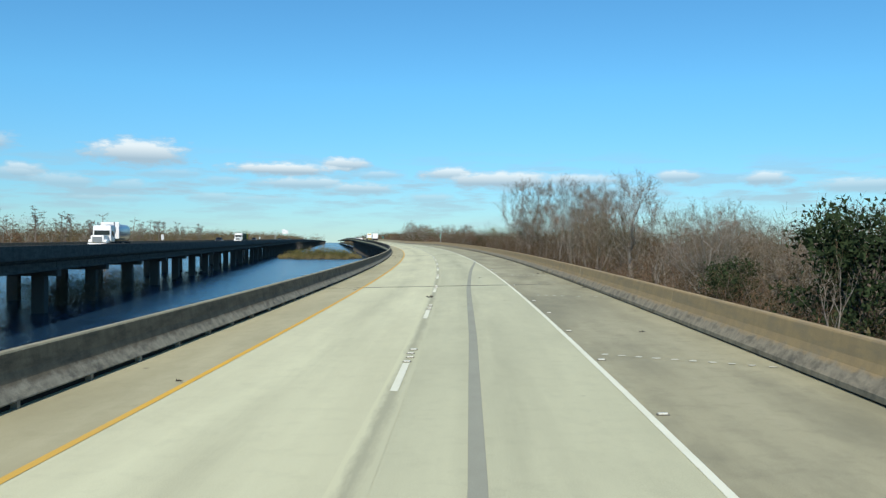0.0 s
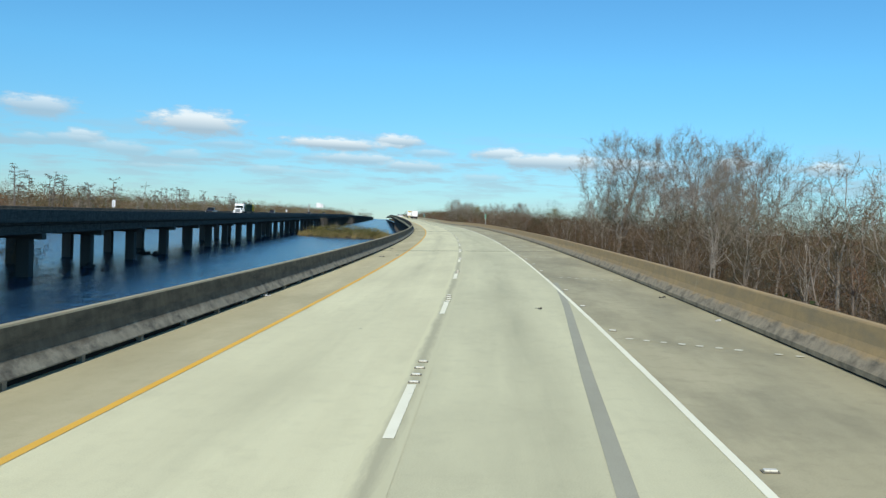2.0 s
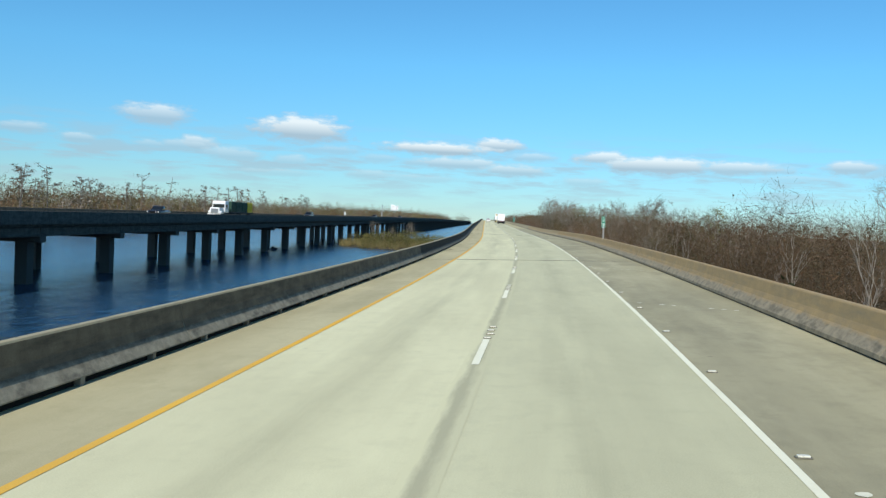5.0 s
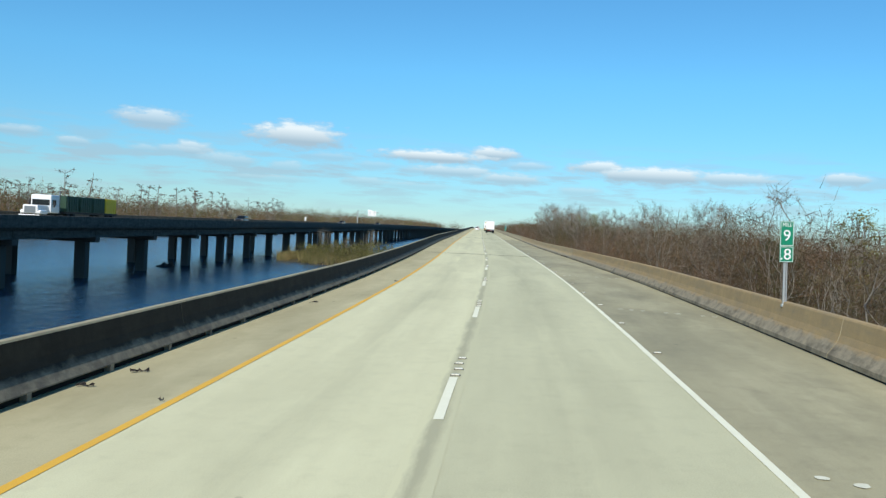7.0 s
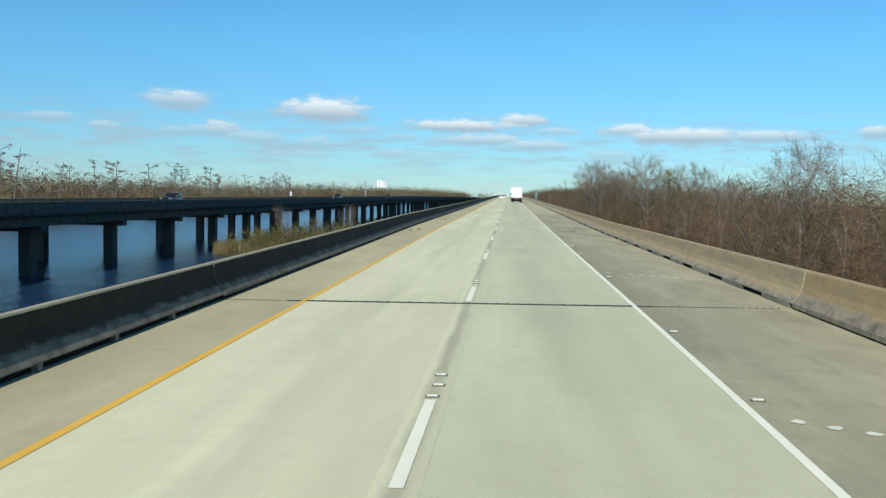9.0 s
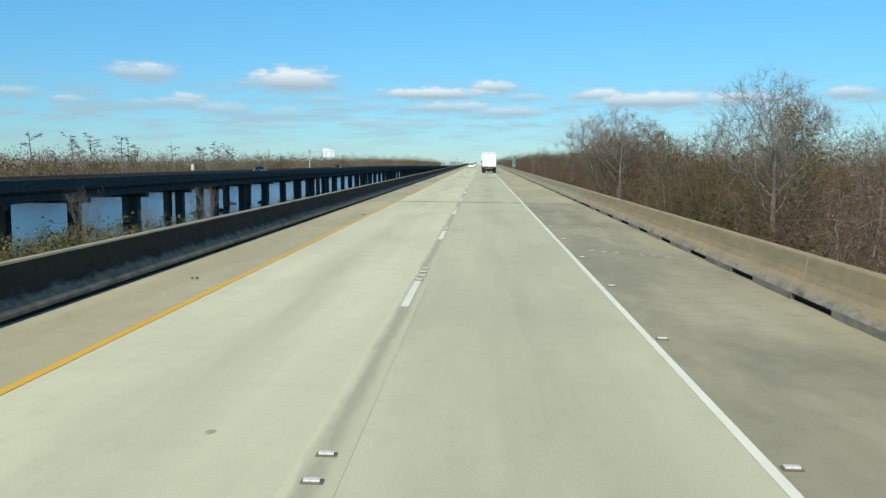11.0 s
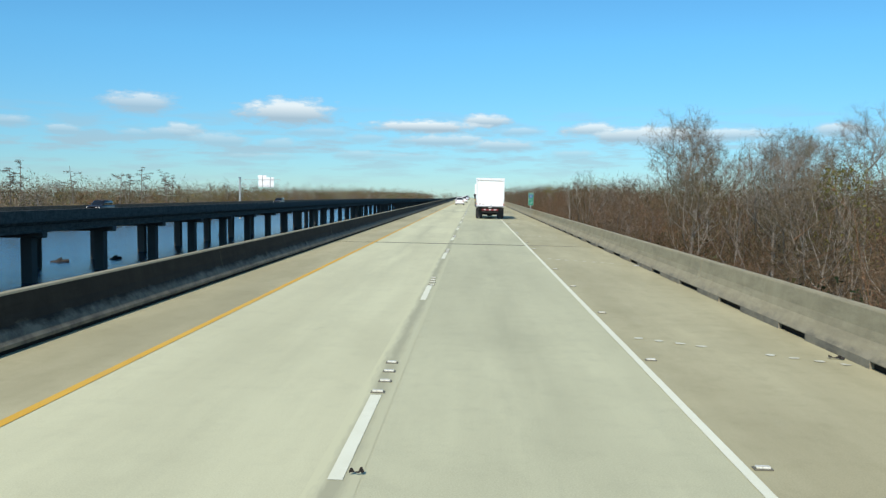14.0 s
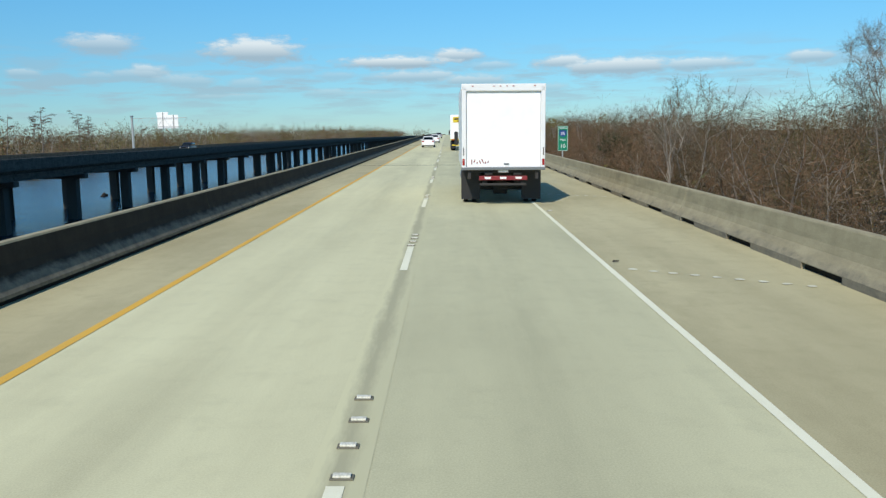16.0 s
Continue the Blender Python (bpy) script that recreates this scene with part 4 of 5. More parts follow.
# a dark fringe along the water's edge
s = -5.0
while s < 600:
    p = rd(s, r.uniform(7.6, 9.6))
    if noise.noise((s * 0.045, 1.0, 12)) > -0.25:
        spots.append(((p.x, p.y, GROUND_R + climb(p.y)), r.uniform(0, 6.28), r.uniform(1.5, 2.15), r.randrange(3), r.choice((0, 0, 1))))
    s += 2.4
# tall dark mounds of vines
for i in range(62):
    s = -5 + 560 * (i + r.random()) / 62
    o, high = r.uniform(8.8, 15), r.uniform(1.5, 2.4)
    for _ in range(4):
        p = rd(s + r.uniform(-1.6, 1.6), o + r.uniform(-1.4, 1.4))
        spots.append(((p.x, p.y, GROUND_R + climb(p.y)), r.uniform(0, 6.28), high * r.uniform(0.7, 1.0), r.randrange(3), (1, 0, 2, 1, 2)[i % 5]))
scatter("evergreen_undergrowth", spots, LEAFY, [M_TWIG_GREEN, M_EVERGREEN, M_TWIG_UMBER_SHADE], "dark olive and umber undergrowth in the thicket", "brush")

spots = []
for o, pitch in ((9, 5), (14, 6), (22, 8), (36, 12)):
    s = 655.0
    while s < 2700:
        spots.append(((o + r.uniform(-1, 1), s, GROUND_R + climb(s)), r.uniform(0, 6.28), r.uniform(1.0, 1.4) * (1.0 if o < 20 else 1.3), r.randrange(4), r.choice((0, 0, 0, 1, 2))))
        s += pitch * (1 + (s - 655) / 700)
scatter("far_thicket", spots, COARSE, [M_TWIG, M_TWIG_GREEN, M_TWIG_GREY], "brown winter woods running off to the horizon", "woods")

# woods and reeds across the water
spots = []
for x0, pitch in ((-150, 5.0), (-165, 5.5), (-185, 6.5), (-215, 9.0), (-270, 14)):
    y = 60.0
    while y < 2900:
        far = min(1, max(0, (y - 620) / 1500))
        size = (1.22 if x0 > -160 else 1.42 if x0 > -200 else 1.68) * r.uniform(0.86, 1.06) * (1 + 0.75 * far)
        spots.append(((x0 + (24 if y > 340 else 0) * (x0 > -180) + r.uniform(-5, 5), y, -5.2), r.uniform(0, 6.28), size, r.randrange(5), r.choice((0, 0, 2, 1, 3, 4))))
        y += pitch * (1 + max(0, y - 500) / 700)
for i in range(180):
    spots.append(((-285 - 330 * r.random() ** 1.4, r.uniform(-40, 1000), -5.2), r.uniform(0, 6.28), r.uniform(1.6, 1.95), r.randrange(5), r.choice((0, 2, 1, 3))))
for i in range(420):
    spots.append(((r.uniform(-1500, -60), r.uniform(2300, 3300), -5.2), r.uniform(0, 6.28), r.uniform(2.0, 3.0), r.randrange(5), r.choice((0, 0, 3, 1))))
scatter("marsh_woods", spots, BELT, [M_TWIG_MID, M_TWIG_GREEN, M_TWIG_GREY, M_TWIG_RUST, M_REED], "bare brown swamp woods across the water", "woods")

spots = []
for i in range(400):
    y = r.uniform(60, 1000)
    x = -116 - (26 if y < 330 else 0) + 8 * noise.noise((1, y * 0.012, 0)) - abs(r.gauss(0, 9))
    spots.append(((x, y, -5.35), r.uniform(0, 6.28), r.uniform(0.9, 1.9), r.randrange(3), 0))
scatter("marsh_reeds", spots, REEDS, [M_REED], "tan reeds along the far shore", "reeds")

# the islet between the bridges
ISLE = (-28.0, 359.0, 16.5, 13.0)


def islet(x, y):
    d = math.hypot((x - ISLE[0]) / ISLE[2], (y - ISLE[1]) / ISLE[3]) + 0.12 * noise.noise((x * 0.15, y * 0.1, 4))
    return -6.1 + 1.15 * max(0.0, min(1.0, (1.12 - d) * 4))


isle = sheet("islet_ground", [ISLE[0] - 20 + 2 * i for i in range(21)], [ISLE[1] - 18 + 2 * i for i in range(19)], islet, M_SWAMP)
tagged(isle, "low muddy islet between the bridges", "ground", kind="structure")
spots, spots2 = [], []
while len(spots) < 230:
    a, q = r.uniform(0, 6.28), math.sqrt(r.random())
    x, y = ISLE[0] + math.cos(a) * q * ISLE[2], ISLE[1] + math.sin(a) * q * ISLE[3]
    spots.append(((x, y, islet(x, y) - 0.1), r.uniform(0, 6.28), r.uniform(0.7, 1.25), r.randrange(3), 0))
    if q < 0.9 and r.random() < 0.85:
        spots2.append(((x, y, islet(x, y) - 0.1), r.uniform(0, 6.28), r.uniform(1.3, 1.9) * (1.3 - 0.6 * q), r.randrange(3), r.choice((0, 0, 1))))
scatter("islet_reeds", spots, REEDS, [M_REED], "yellow-tan reeds on the islet", "reeds")
scatter("islet_brush", spots2, LEAFY, [M_ISLET, M_TWIG_GREEN], "olive green brush on the islet", "brush")
spots = [((-53 + r.uniform(-6, 5), 109 + r.uniform(-16, 16), -5.6), r.uniform(0, 6.28), r.uniform(0.7, 1.25), r.randrange(3), 0) for _ in range(130)]
spots += [((-58 + r.uniform(-3, 3), 156 + r.uniform(-5, 5), -5.6), r.uniform(0, 6.28), r.uniform(0.8, 1.3), r.randrange(3), 0) for _ in range(26)]
scatter("bridge_brush", spots, LOW, [M_TWIG], "dark brush growing under the opposite bridge", "brush")

# tall trees by the near bridge
CROWNS = [tree_thing("bare_tree", round_tree(101 + i, h, low, w, tips, haze, wide, r0, bend), M_BARK, M_TWIG_GREY if i < 3 else M_TWIG_MID,
                     "tall leafless grey tree standing over the brush", "tree", "bare trees beside the bridge")
          for i, (h, low, w, tips, haze, wide, r0, bend) in enumerate(((16, 0.36, 9.5, 300, 21, 0.014, 0.19, 0.05), (17, 0.33, 10.5, 320, 21, 0.014, 0.21, 0.06), (16, 0.40, 8.0, 200, 17, 0.013, 0.17, 0.06), (12, 0.30, 6.5, 120, 14, 0.014, 0.11, 0.08), (13, 0.36, 6.5, 120, 14, 0.014, 0.12, 0.08)))]


def plant(protos, used, k, x, y, z, size, turn):
    """The first of a kind is moved, the others are copies."""
    m = Matrix.Translation((x, y, z)) @ pose(0, 0, 0, 0, 0, turn)
    if k not in used:
        used.add(k)
        protos[k].matrix_world = m @ Matrix.Scale(size, 4)
        return
    ob = copy_thing(protos[k], m)
    ob.scale = (size, size, size)


used = set()
TALL = [(0, 11.0, 147, 1.10), (1, 18.2, 146.5, 1.08), (2, 12.3, 139.5, 0.85), (1, 18.6, 130, 0.95), (0, 25, 153, 1.0), (2, 17, 180, 0.76), (4, 21, 183, 0.9), (0, 28, 175, 0.85), (3, 9.0, 119, 0.7), (1, 12, 52, 0.46), (2, 6, 62, 0.50), (3, 7, 85, 0.68),
        (2, 12.8, 337.5, 0.77), (1, 22, 360, 0.72), (2, 12.2, 386, 0.84), (4, 16, 389, 0.95), (3, 11.0, 388.5, 0.90), (3, 20, 372, 0.95), (2, 17.6, 455, 0.99), (2, 14.5, 420, 0.70), (4, 17, 424, 0.88), (3, 19, 428, 1.0), (1, 21, 436, 0.72), (4, 15.0, 402, 0.85), (2, 24, 430, 0.85),
        (1, 26, 480, 0.85), (4, 12, 428, 0.95), (3, 10.5, 470, 0.85), (1, 17, 500, 0.52), (4, 9.5, 215, 0.60), (3, 12, 232, 0.70), (4, 14, 247, 0.76), (3, 12, 262, 0.82), (0, 21, 280, 0.72), (2, 18, 300, 0.75)]
for s in (366, 372, 379, 388, 394, 398, 404, 410, 416, 425, 434, 442, 10, 22, 44, 52, 60, 68, 78, 88):
    TALL.append((r.choice((3, 4, 3)), rd(s, 0).x + r.uniform(11, 17), s, r.uniform(0.68, 0.86) * (0.78 if s < 75 else 1)))
for s in range(38, 126, 5):
    TALL.append((r.choice((2, 3, 4)), rd(s, 0).x + r.uniform(13, 27), s, r.uniform(0.72, 0.95) * (0.74 if s < 72 else 1)))
for k, x, y, sz in TALL:
    plant(CROWNS, used, k, x, y, GROUND_R + climb(y), sz, r.uniform(0, 360))
for i in range(22):
    s = r.uniform(-5, 900)
    if 425 < s < 545:
        continue
    p = rd(s, r.uniform(9.5, 42))
    plant(CROWNS, used, r.choice((2, 3, 3, 4, 4)), p.x, p.y, GROUND_R + climb(p.y), r.uniform(0.55, 0.82), r.uniform(0, 360))

# slender pale-barked trees along the edge of the thicket
SLIM = [tree_thing("slender_tree", bare_tree(701 + i, h, 0.5, 3, 0.45, 2, 3, 7, 0.013, r0=0.075), M_BARK, M_TWIG, "slender pale-barked leafless tree in the brush", "tree", "slender trees in the thicket")
        for i, h in enumerate((9.0, 10.5, 8.0, 11.5))]
used = set()
for i in range(60):
    s = -5 + 640 * (i + r.random()) / 60
    p = rd(s, r.uniform(8.3, 16.5))
    plant(SLIM, used, r.randrange(4), p.x, p.y, GROUND_R + climb(p.y), r.uniform(0.55, 0.92), r.uniform(0, 360))
for i in range(45):
    plant(SLIM, used, r.randrange(4), -121 - (16 if i < 9 else 0) - abs(r.gauss(0, 8)), 190 + 12 * i + r.uniform(-5, 5), -5.3, r.uniform(0.9, 1.35), r.uniform(0, 360))

FUZZ = [tree_thing("brushy_tree", round_tree(601 + i, h, 0.18, 6.5, 100, 12, 0.015, 0.075, 0.08, 3), M_BARK_DARK, mt, lb, "tree", "brushy trees beside the bridge")
        for i, (h, mt, lb) in enumerate(((9.5, M_TWIG, "brown bushy leafless tree in the thicket"), (9.0, M_TWIG, "brown bushy leafless tree in the thicket"), (8.5, M_TWIG_GREEN, "olive brown bushy tree in the thicket"), (10, M_TWIG_RUST, "russet bushy leafless tree in the thicket")))]
used = set()
for i in range(80):
    s = -8 + 690 * (i + r.random()) / 80
    p = rd(s, r.choice((11, 13, 15, 18, 22, 27, 34)) + r.uniform(-1.2, 1.2))
    plant(FUZZ, used, r.choice((0, 0, 0, 1, 1, 1, 2, 3)), p.x, p.y, GROUND_R + climb(p.y), r.uniform(0.9, 1.2) * (0.95 + 0.25 * noise.noise((s * 0.03, 0, 1))) * (0.8 if s < 75 else 1), r.uniform(0, 360))

EVER = [tree_thing("evergreen_tree", leafy_tree(300, 11.5, 9.0, 150, 90, 0.20, 0.06), M_BARK_DARK, M_EVERGREEN, "dense dark green evergreen tree", "tree", "evergreens beside the bridge"),
        tree_thing("leafing_tree", leafy_tree(301, 11, 5.5, 40, 34, 0.13, 0.45), M_BARK, M_YELLOWGREEN, "yellow-green tree just coming into leaf", "tree", "leafing trees beside the bridge")]
used = set()
for k, x, y, sz in ((0, rd(33, 13.2).x, rd(33, 13.2).y, 0.74), (0, rd(29, 17.5).x, rd(29, 17.5).y, 0.78), (0, rd(50, 14).x, rd(50, 14).y, 0.52), (1, 17, 345, 0.95), (1, 21, 404, 1.0), (1, 16.5, 416, 0.8), (1, 19, 452, 0.75), (1, 24, 250, 0.9), (1, 14, 560, 0.8), (0, 22, 262, 0.62), (0, 15.5, 520, 0.55), (1, 30, 610, 0.9)):
    plant(EVER, used, k, x, y, GROUND_R + climb(y), sz, r.uniform(0, 360))

def cypress(seed, height, limbs):
    """A straight trunk with short level limbs near the top, each carrying flat dark pads of twigs and moss."""
    g = Grow(seed)
    trunk, _ = g.line(np.array((0, 0, -0.5)), np.array((0, 0, 1.0)), height, 0.035, 0.1, 7)
    g.tube(trunk, np.array((1.5, 1.0, 0.85, 0.75, 0.62, 0.5, 0.38, 0.2)) * height * 0.014, 6)
    for i in range(limbs):
        h = 0.50 + 0.49 * (i + g.r.rand()) / limbs
        c = min(6.99, h * 7)
        p = trunk[int(c)] + (trunk[int(c) + 1] - trunk[int(c)]) * (c % 1)
        a = g.r.rand() * 6.283
        ln = height * g.r.uniform(0.05, 0.17) * (1.15 if h < 0.95 else 0.6)
        pts, d = g.line(p, unit(np.array((math.cos(a), math.sin(a), g.r.uniform(-0.15, 0.45)))), ln, 0.22, 0.02, 3)
        g.tube(pts, np.linspace(0.09, 0.04, 4), 3)
        for q in (pts[2], pts[3], pts[3]):
            w = g.r.uniform(0.5, 1.0)
            for _ in range(9):
                n = g.r.normal(size=3) * (1, 1, 0.22)
                g.sliver(q + n * w * 0.4, unit(g.r.normal(size=3) * (1, 1, 0.35) + (0, 0, 0.1)), g.r.uniform(0.4, 1.0), 0.13)
            for _ in range(2):
                g.sliver(q + g.r.normal(size=3) * (1, 1, 0.1) * w * 0.5, unit(np.array((g.r.normal() * 0.15, g.r.normal() * 0.15, -1.0))), g.r.uniform(0.4, 1.0), 0.12)
    return g


CYP = [tree_thing("cypress_tree", cypress(401 + i, h, n), M_BARK_DARK, M_MOSS, "leafless moss-hung cypress across the water", "tree", "cypress trees in the marsh")
       for i, (h, n) in enumerate(((19, 14), (18, 11), (17, 17), (18, 5), (16, 13), (18, 8)))]
used = set()
SEEN = [(-119, 432, 1.0), (-115, 476, 0.95), (-121, 455, 0.85), (-124, 344, 0.95), (-128, 352, 0.9), (-122, 372, 0.9), (-130, 330, 0.95), (-118, 470, 0.9), (-138, 236, 0.85), (-141, 252, 0.9), (-136, 268, 0.8), (-140, 285, 0.92), (-134, 300, 0.85), (-137, 318, 0.9), (-130, 362, 0.8), (-127, 391, 0.86), (-124, 408, 0.8), (-139, 221, 0.8), (-124, 520, 0.72), (-126, 548, 0.68), (-122, 575, 0.72), (-128, 600, 0.7), (-125, 630, 0.72), (-123, 660, 0.68), (-130, 505, 0.74), (-127, 690, 0.72)]
for x, y, sz in SEEN:
    plant(CYP, used, r.randrange(6), x, y, -5.3, sz * (1.05 if y < 500 else 1.45), r.uniform(0, 360))
for i in range(40):
    y = r.uniform(120, 900)
    plant(CYP, used, r.randrange(6), -128 - abs(r.gauss(0, 28)), y, -5.3, r.uniform(0.7, 1.05) * 1.1, r.uniform(0, 360))

ISLE_TREES = [tree_thing("bare_sapling", bare_tree(501, 7.5, 0.2, 4, 0.4, 3, 3, 5, 0.02, r0=0.07), M_BARK, M_TWIG_GREY, "pale leafless sapling on the islet", "tree", "saplings on the islet")]
used = set()
for x, y, sz in ((-36.5, 364, 0.95), (-27.2, 366.5, 0.98), (-32, 367, 0.72), (-33, 356, 0.6), (-22, 362, 0.55)):
    plant(ISLE_TREES, used, 0, x, y, -5.2, sz, r.uniform(0, 360))
DEBRIS = [(33.6, -3.71, 0.45, 0), (33.2, -3.69, 0.35, 0), (102.5, -8.19, 0.70, 0), (77.1, -9.07, 0.40, 1), (77.1, -8.93, 0.30, 1), (74.6, -1.10, 0.25, 0), (48.7, -1.13, 0.20, 0), (20.0, 1.93, 0.25, 0), (114.8, -8.58, 0.50, 0), (197.8, -8.59, 0.45, 0), (196.5, -8.84, 0.40, 0), (210.4, -8.60, 0.50, 0), (287.3, -8.49, 0.50, 0), (289.1, -8.18, 0.40, 0), (307.5, -7.98, 0.25, 0), (293.9, 1.40, 0.50, 0), (327.6, -7.38, 0.20, 0), (72.5, 3.01, 0.30, 1), (52.6, 3.02, 0.35, 0), (52.3, 2.63, 0.20, 0), (401.0, 3.17, 0.25, 1), (384.3, 3.12, 0.35, 0), (353.2, 0.24, 0.20, 0), (439.8, 0.24, 0.20, 0), (378.2, -3.43, 0.20, 0), (195.7, -7.38, 0.20, 0), (331.1, -8.41, 0.20, 1), (104.7, -7.43, 0.25, 0), (13.4, -7.38, 0.25, 0), (39.3, -7.39, 0.20, 0), (37.6, 3.12, 0.30, 0), (78.3, 2.91, 0.40, 0), (102.8, -8.20, 0.40, 0), (220.8, -7.31, 0.30, 0), ]

# ================= things on the near carriageway =================
# small reflective marker plates, in fours beyond each lane dash, and beside the white line
def marker_proto(name, label, group):
    t = thing(name, Matrix(), label, "road marker", group)
    part("bed", boxes(((0, 0, 0.009), (0.17, 0.10, 0.012), 0.004)), M_MARK_BED, t)
    part("plate", boxes(((0, 0, 0.024), (0.13, 0.065, 0.020), 0.008)), M_MARK, t)
    return t


mk = marker_proto("pavement_marker", "worn white pavement marker glued beside the lane dash", "markers along the lane line")
placed = False
for i in range(-1, 44):
    for j in range(4):
        m = at_road(DASH_S + 12.192 * i + 3.05 + 0.15 + 0.60 * j, DASH_O + 0.02 + rng.uniform(-0.02, 0.02))
        if not placed:
            mk.matrix_world, placed = m, True
        elif rng.random() < 0.985:
            copy_thing(mk, m)
mk2 = marker_proto("edge_marker", "worn pavement marker outside the white edge line", "markers along the edge line")
placed = False
EDGE_MARKS = []
for a, b in ((10.3, 25.6), (25.6, 40.8), (40.8, 60.2), (60.2, 65.4), (65.4, 101.0), (101.0, 106.2), (106.2, 196.4), (196.4, 211.9), (211.9, 328.0), (328.0, 333.2), (333.2, 393.9), (393.9, 399.1), (399.1, 434.6), (434.6, 439.7), (439.7, 520.0)):
    n = round((b - a) / 5.1)
    EDGE_MARKS += [a + (b - a) * i / n for i in range(n)]
for s in EDGE_MARKS:
    m = at_road(s, 0.20 + rng.uniform(-0.03, 0.03))
    if not placed:
        mk2.matrix_world, placed = m, True
    elif rng.random() < 0.8:
        copy_thing(mk2, m)

# slanting rows of worn white ovals across the shoulders
for s in [16.2 + 17.7 * k for k in range(0, 15)] + [297.0 + 17.75 * k for k in range(0, 20)]:
    row = thing("rumble_row", at_road(s, 0), "slanting row of worn white ovals across the shoulder", "road marking", "rumble rows on the shoulder", "structure")
    for i in range(10):
        if rng.random() < 0.84:
            o = 0.38 + 0.30 * i
            v = [(o + 0.085 * math.cos(a * 0.7854) * rng.uniform(0.75, 1.2), -0.70 * (o - 0.38) + 0.085 * math.sin(a * 0.7854) * rng.uniform(0.7, 1.2), 0.010) for a in range(8)]
            mesh_object("oval", v, [tuple(range(8))], M_OVAL, row, uvs=[(p[0], p[1]) for p in v])


def words(name, body, size, mat, parent, loc, wide=1.0):
    c = bpy.data.curves.new(name, "FONT")
    c.body, c.size, c.align_x, c.align_y, c.extrude = body, size, "CENTER", "CENTER", 0.002
    c.materials.append(mat)
    tmp = new(name, c)
    me = bpy.data.meshes.new_from_object(tmp)
    bpy.data.objects.remove(tmp)
    me.transform(Matrix.Translation(loc) @ pose(0, 0, 0, 90, 0, 0) @ Matrix.Diagonal((wide, 1, 1, 1)))
    if not me.materials:
        me.materials.append(mat)
    ob = new(name, me)
    ob.parent = parent
    return ob


def sign_plate(parent, w, z0, z1, x=0.0, border=0.025, label="green sign panel with a white border"):
    zc, h = (z0 + z1) / 2, z1 - z0
    p = part("panel", boxes(((x, 0, zc), (w, 0.012, h), 0.004)), M_SIGN, parent, label)
    b = border
    part("border", boxes(((x, -0.0085, z1 - b), (w - 2 * b, 0.004, b * 0.7)), ((x, -0.0085, z0 + b), (w - 2 * b, 0.004, b * 0.7)),
                         ((x - w / 2 + b, -0.0085, zc), (b * 0.7, 0.004, h - 1.4 * b)), ((x + w / 2 - b, -0.0085, zc), (b * 0.7, 0.004, h - 1.4 * b))), M_SIGN_WHITE, p)
    return p


mile = thing("mile_marker_sign", at_road(204.8, 3.62, -0.17), "green MILE 9.8 sign on a steel post behind the parapet", "road sign")
p = sign_plate(mile, 0.31, 2.27, 2.84, border=0.014)
words("lettering", "MILE", 0.125, M_SIGN_WHITE, p, (0, -0.011, 2.755), 0.85)
words("numeral", "9", 0.36, M_SIGN_WHITE, p, (0, -0.011, 2.50))
p = sign_plate(mile, 0.31, 1.90, 2.265, border=0.014)
words("numeral", ".8", 0.36, M_SIGN_WHITE, p, (-0.02, -0.011, 2.07))
part("post", boxes(((-0.02, 0.05, 1.4), (0.05, 0.05, 2.4), 0.01), ((0.035, 0.06, 1.4), (0.025, 0.04, 2.3), 0.008)), M_GALV, mile, "galvanised channel post")
part("bracket", boxes(((0, 0.05, 0.90), (0.14, 0.10, 0.06), 0.01)), M_GALV, mile)

route = thing("route_mile_sign", at_road(480, 4.55, -0.12), "tall green route and mile sign on a post behind the parapet", "road sign")
p = sign_plate(route, 0.64, 1.12, 2.70, border=0.022)
words("lettering", "NORTH", 0.17, M_SIGN_WHITE, p, (0, -0.011, 2.56), 0.85)
sh = bmesh.new()
sv = [sh.verts.new((x, -0.010, z)) for x, z in ((-0.22, 2.42), (0, 2.45), (0.22, 2.42), (0.24, 2.22), (0.14, 2.06), (0, 1.99), (-0.14, 2.06), (-0.24, 2.22))]
sh.faces.new(sv)
bmesh.ops.solidify(sh, geom=sh.faces[:], thickness=0.004)
part("shield", sh, M_SIGN_BLUE, p, "blue route shield")
words("numeral", "55", 0.28, M_SIGN_WHITE, p, (0, -0.016, 2.22))
words("lettering", "MILE", 0.20, M_SIGN_WHITE, p, (0, -0.011, 1.82), 0.9)
words("numeral", "10", 0.36, M_SIGN_WHITE, p, (0, -0.011, 1.42))
part("post", boxes(((0, 0.05, 0.75), (0.08, 0.06, 1.6), 0.01)), M_GALV, route, "galvanised channel post")
part("bracket", boxes(((0, -0.02, 0.45), (0.16, 0.30, 0.3), 0.01), ((-0.4, 0, 0.45), (0.95, 0.08, 0.08), 0.01)), M_GALV, route)


# ---- vehicles: x to the right, y ahead, the origin on the road under the rear ----
def wheel(parent, x, y, radius, width, hub=M_STEEL):
    t = bmesh.new()
    rod(t, (x - width / 2, y, radius), (x + width / 2, y, radius), radius, radius, 24)
    bmesh.ops.bevel(t, geom=[e for e in t.edges if e.calc_face_angle(0) > 1], offset=radius * 0.12, segments=2, affect="EDGES")
    tyre = part("wheel", t, M_RUBBER, parent, "black rubber tyre")
    side = 1 if x > 0 else -1
    part("rim", rods(((x + side * width * 0.38, y, radius), (x + side * (width * 0.5 + 0.006), y, radius), radius * 0.58, radius * 0.5, 18)), hub, tyre, "steel rim")


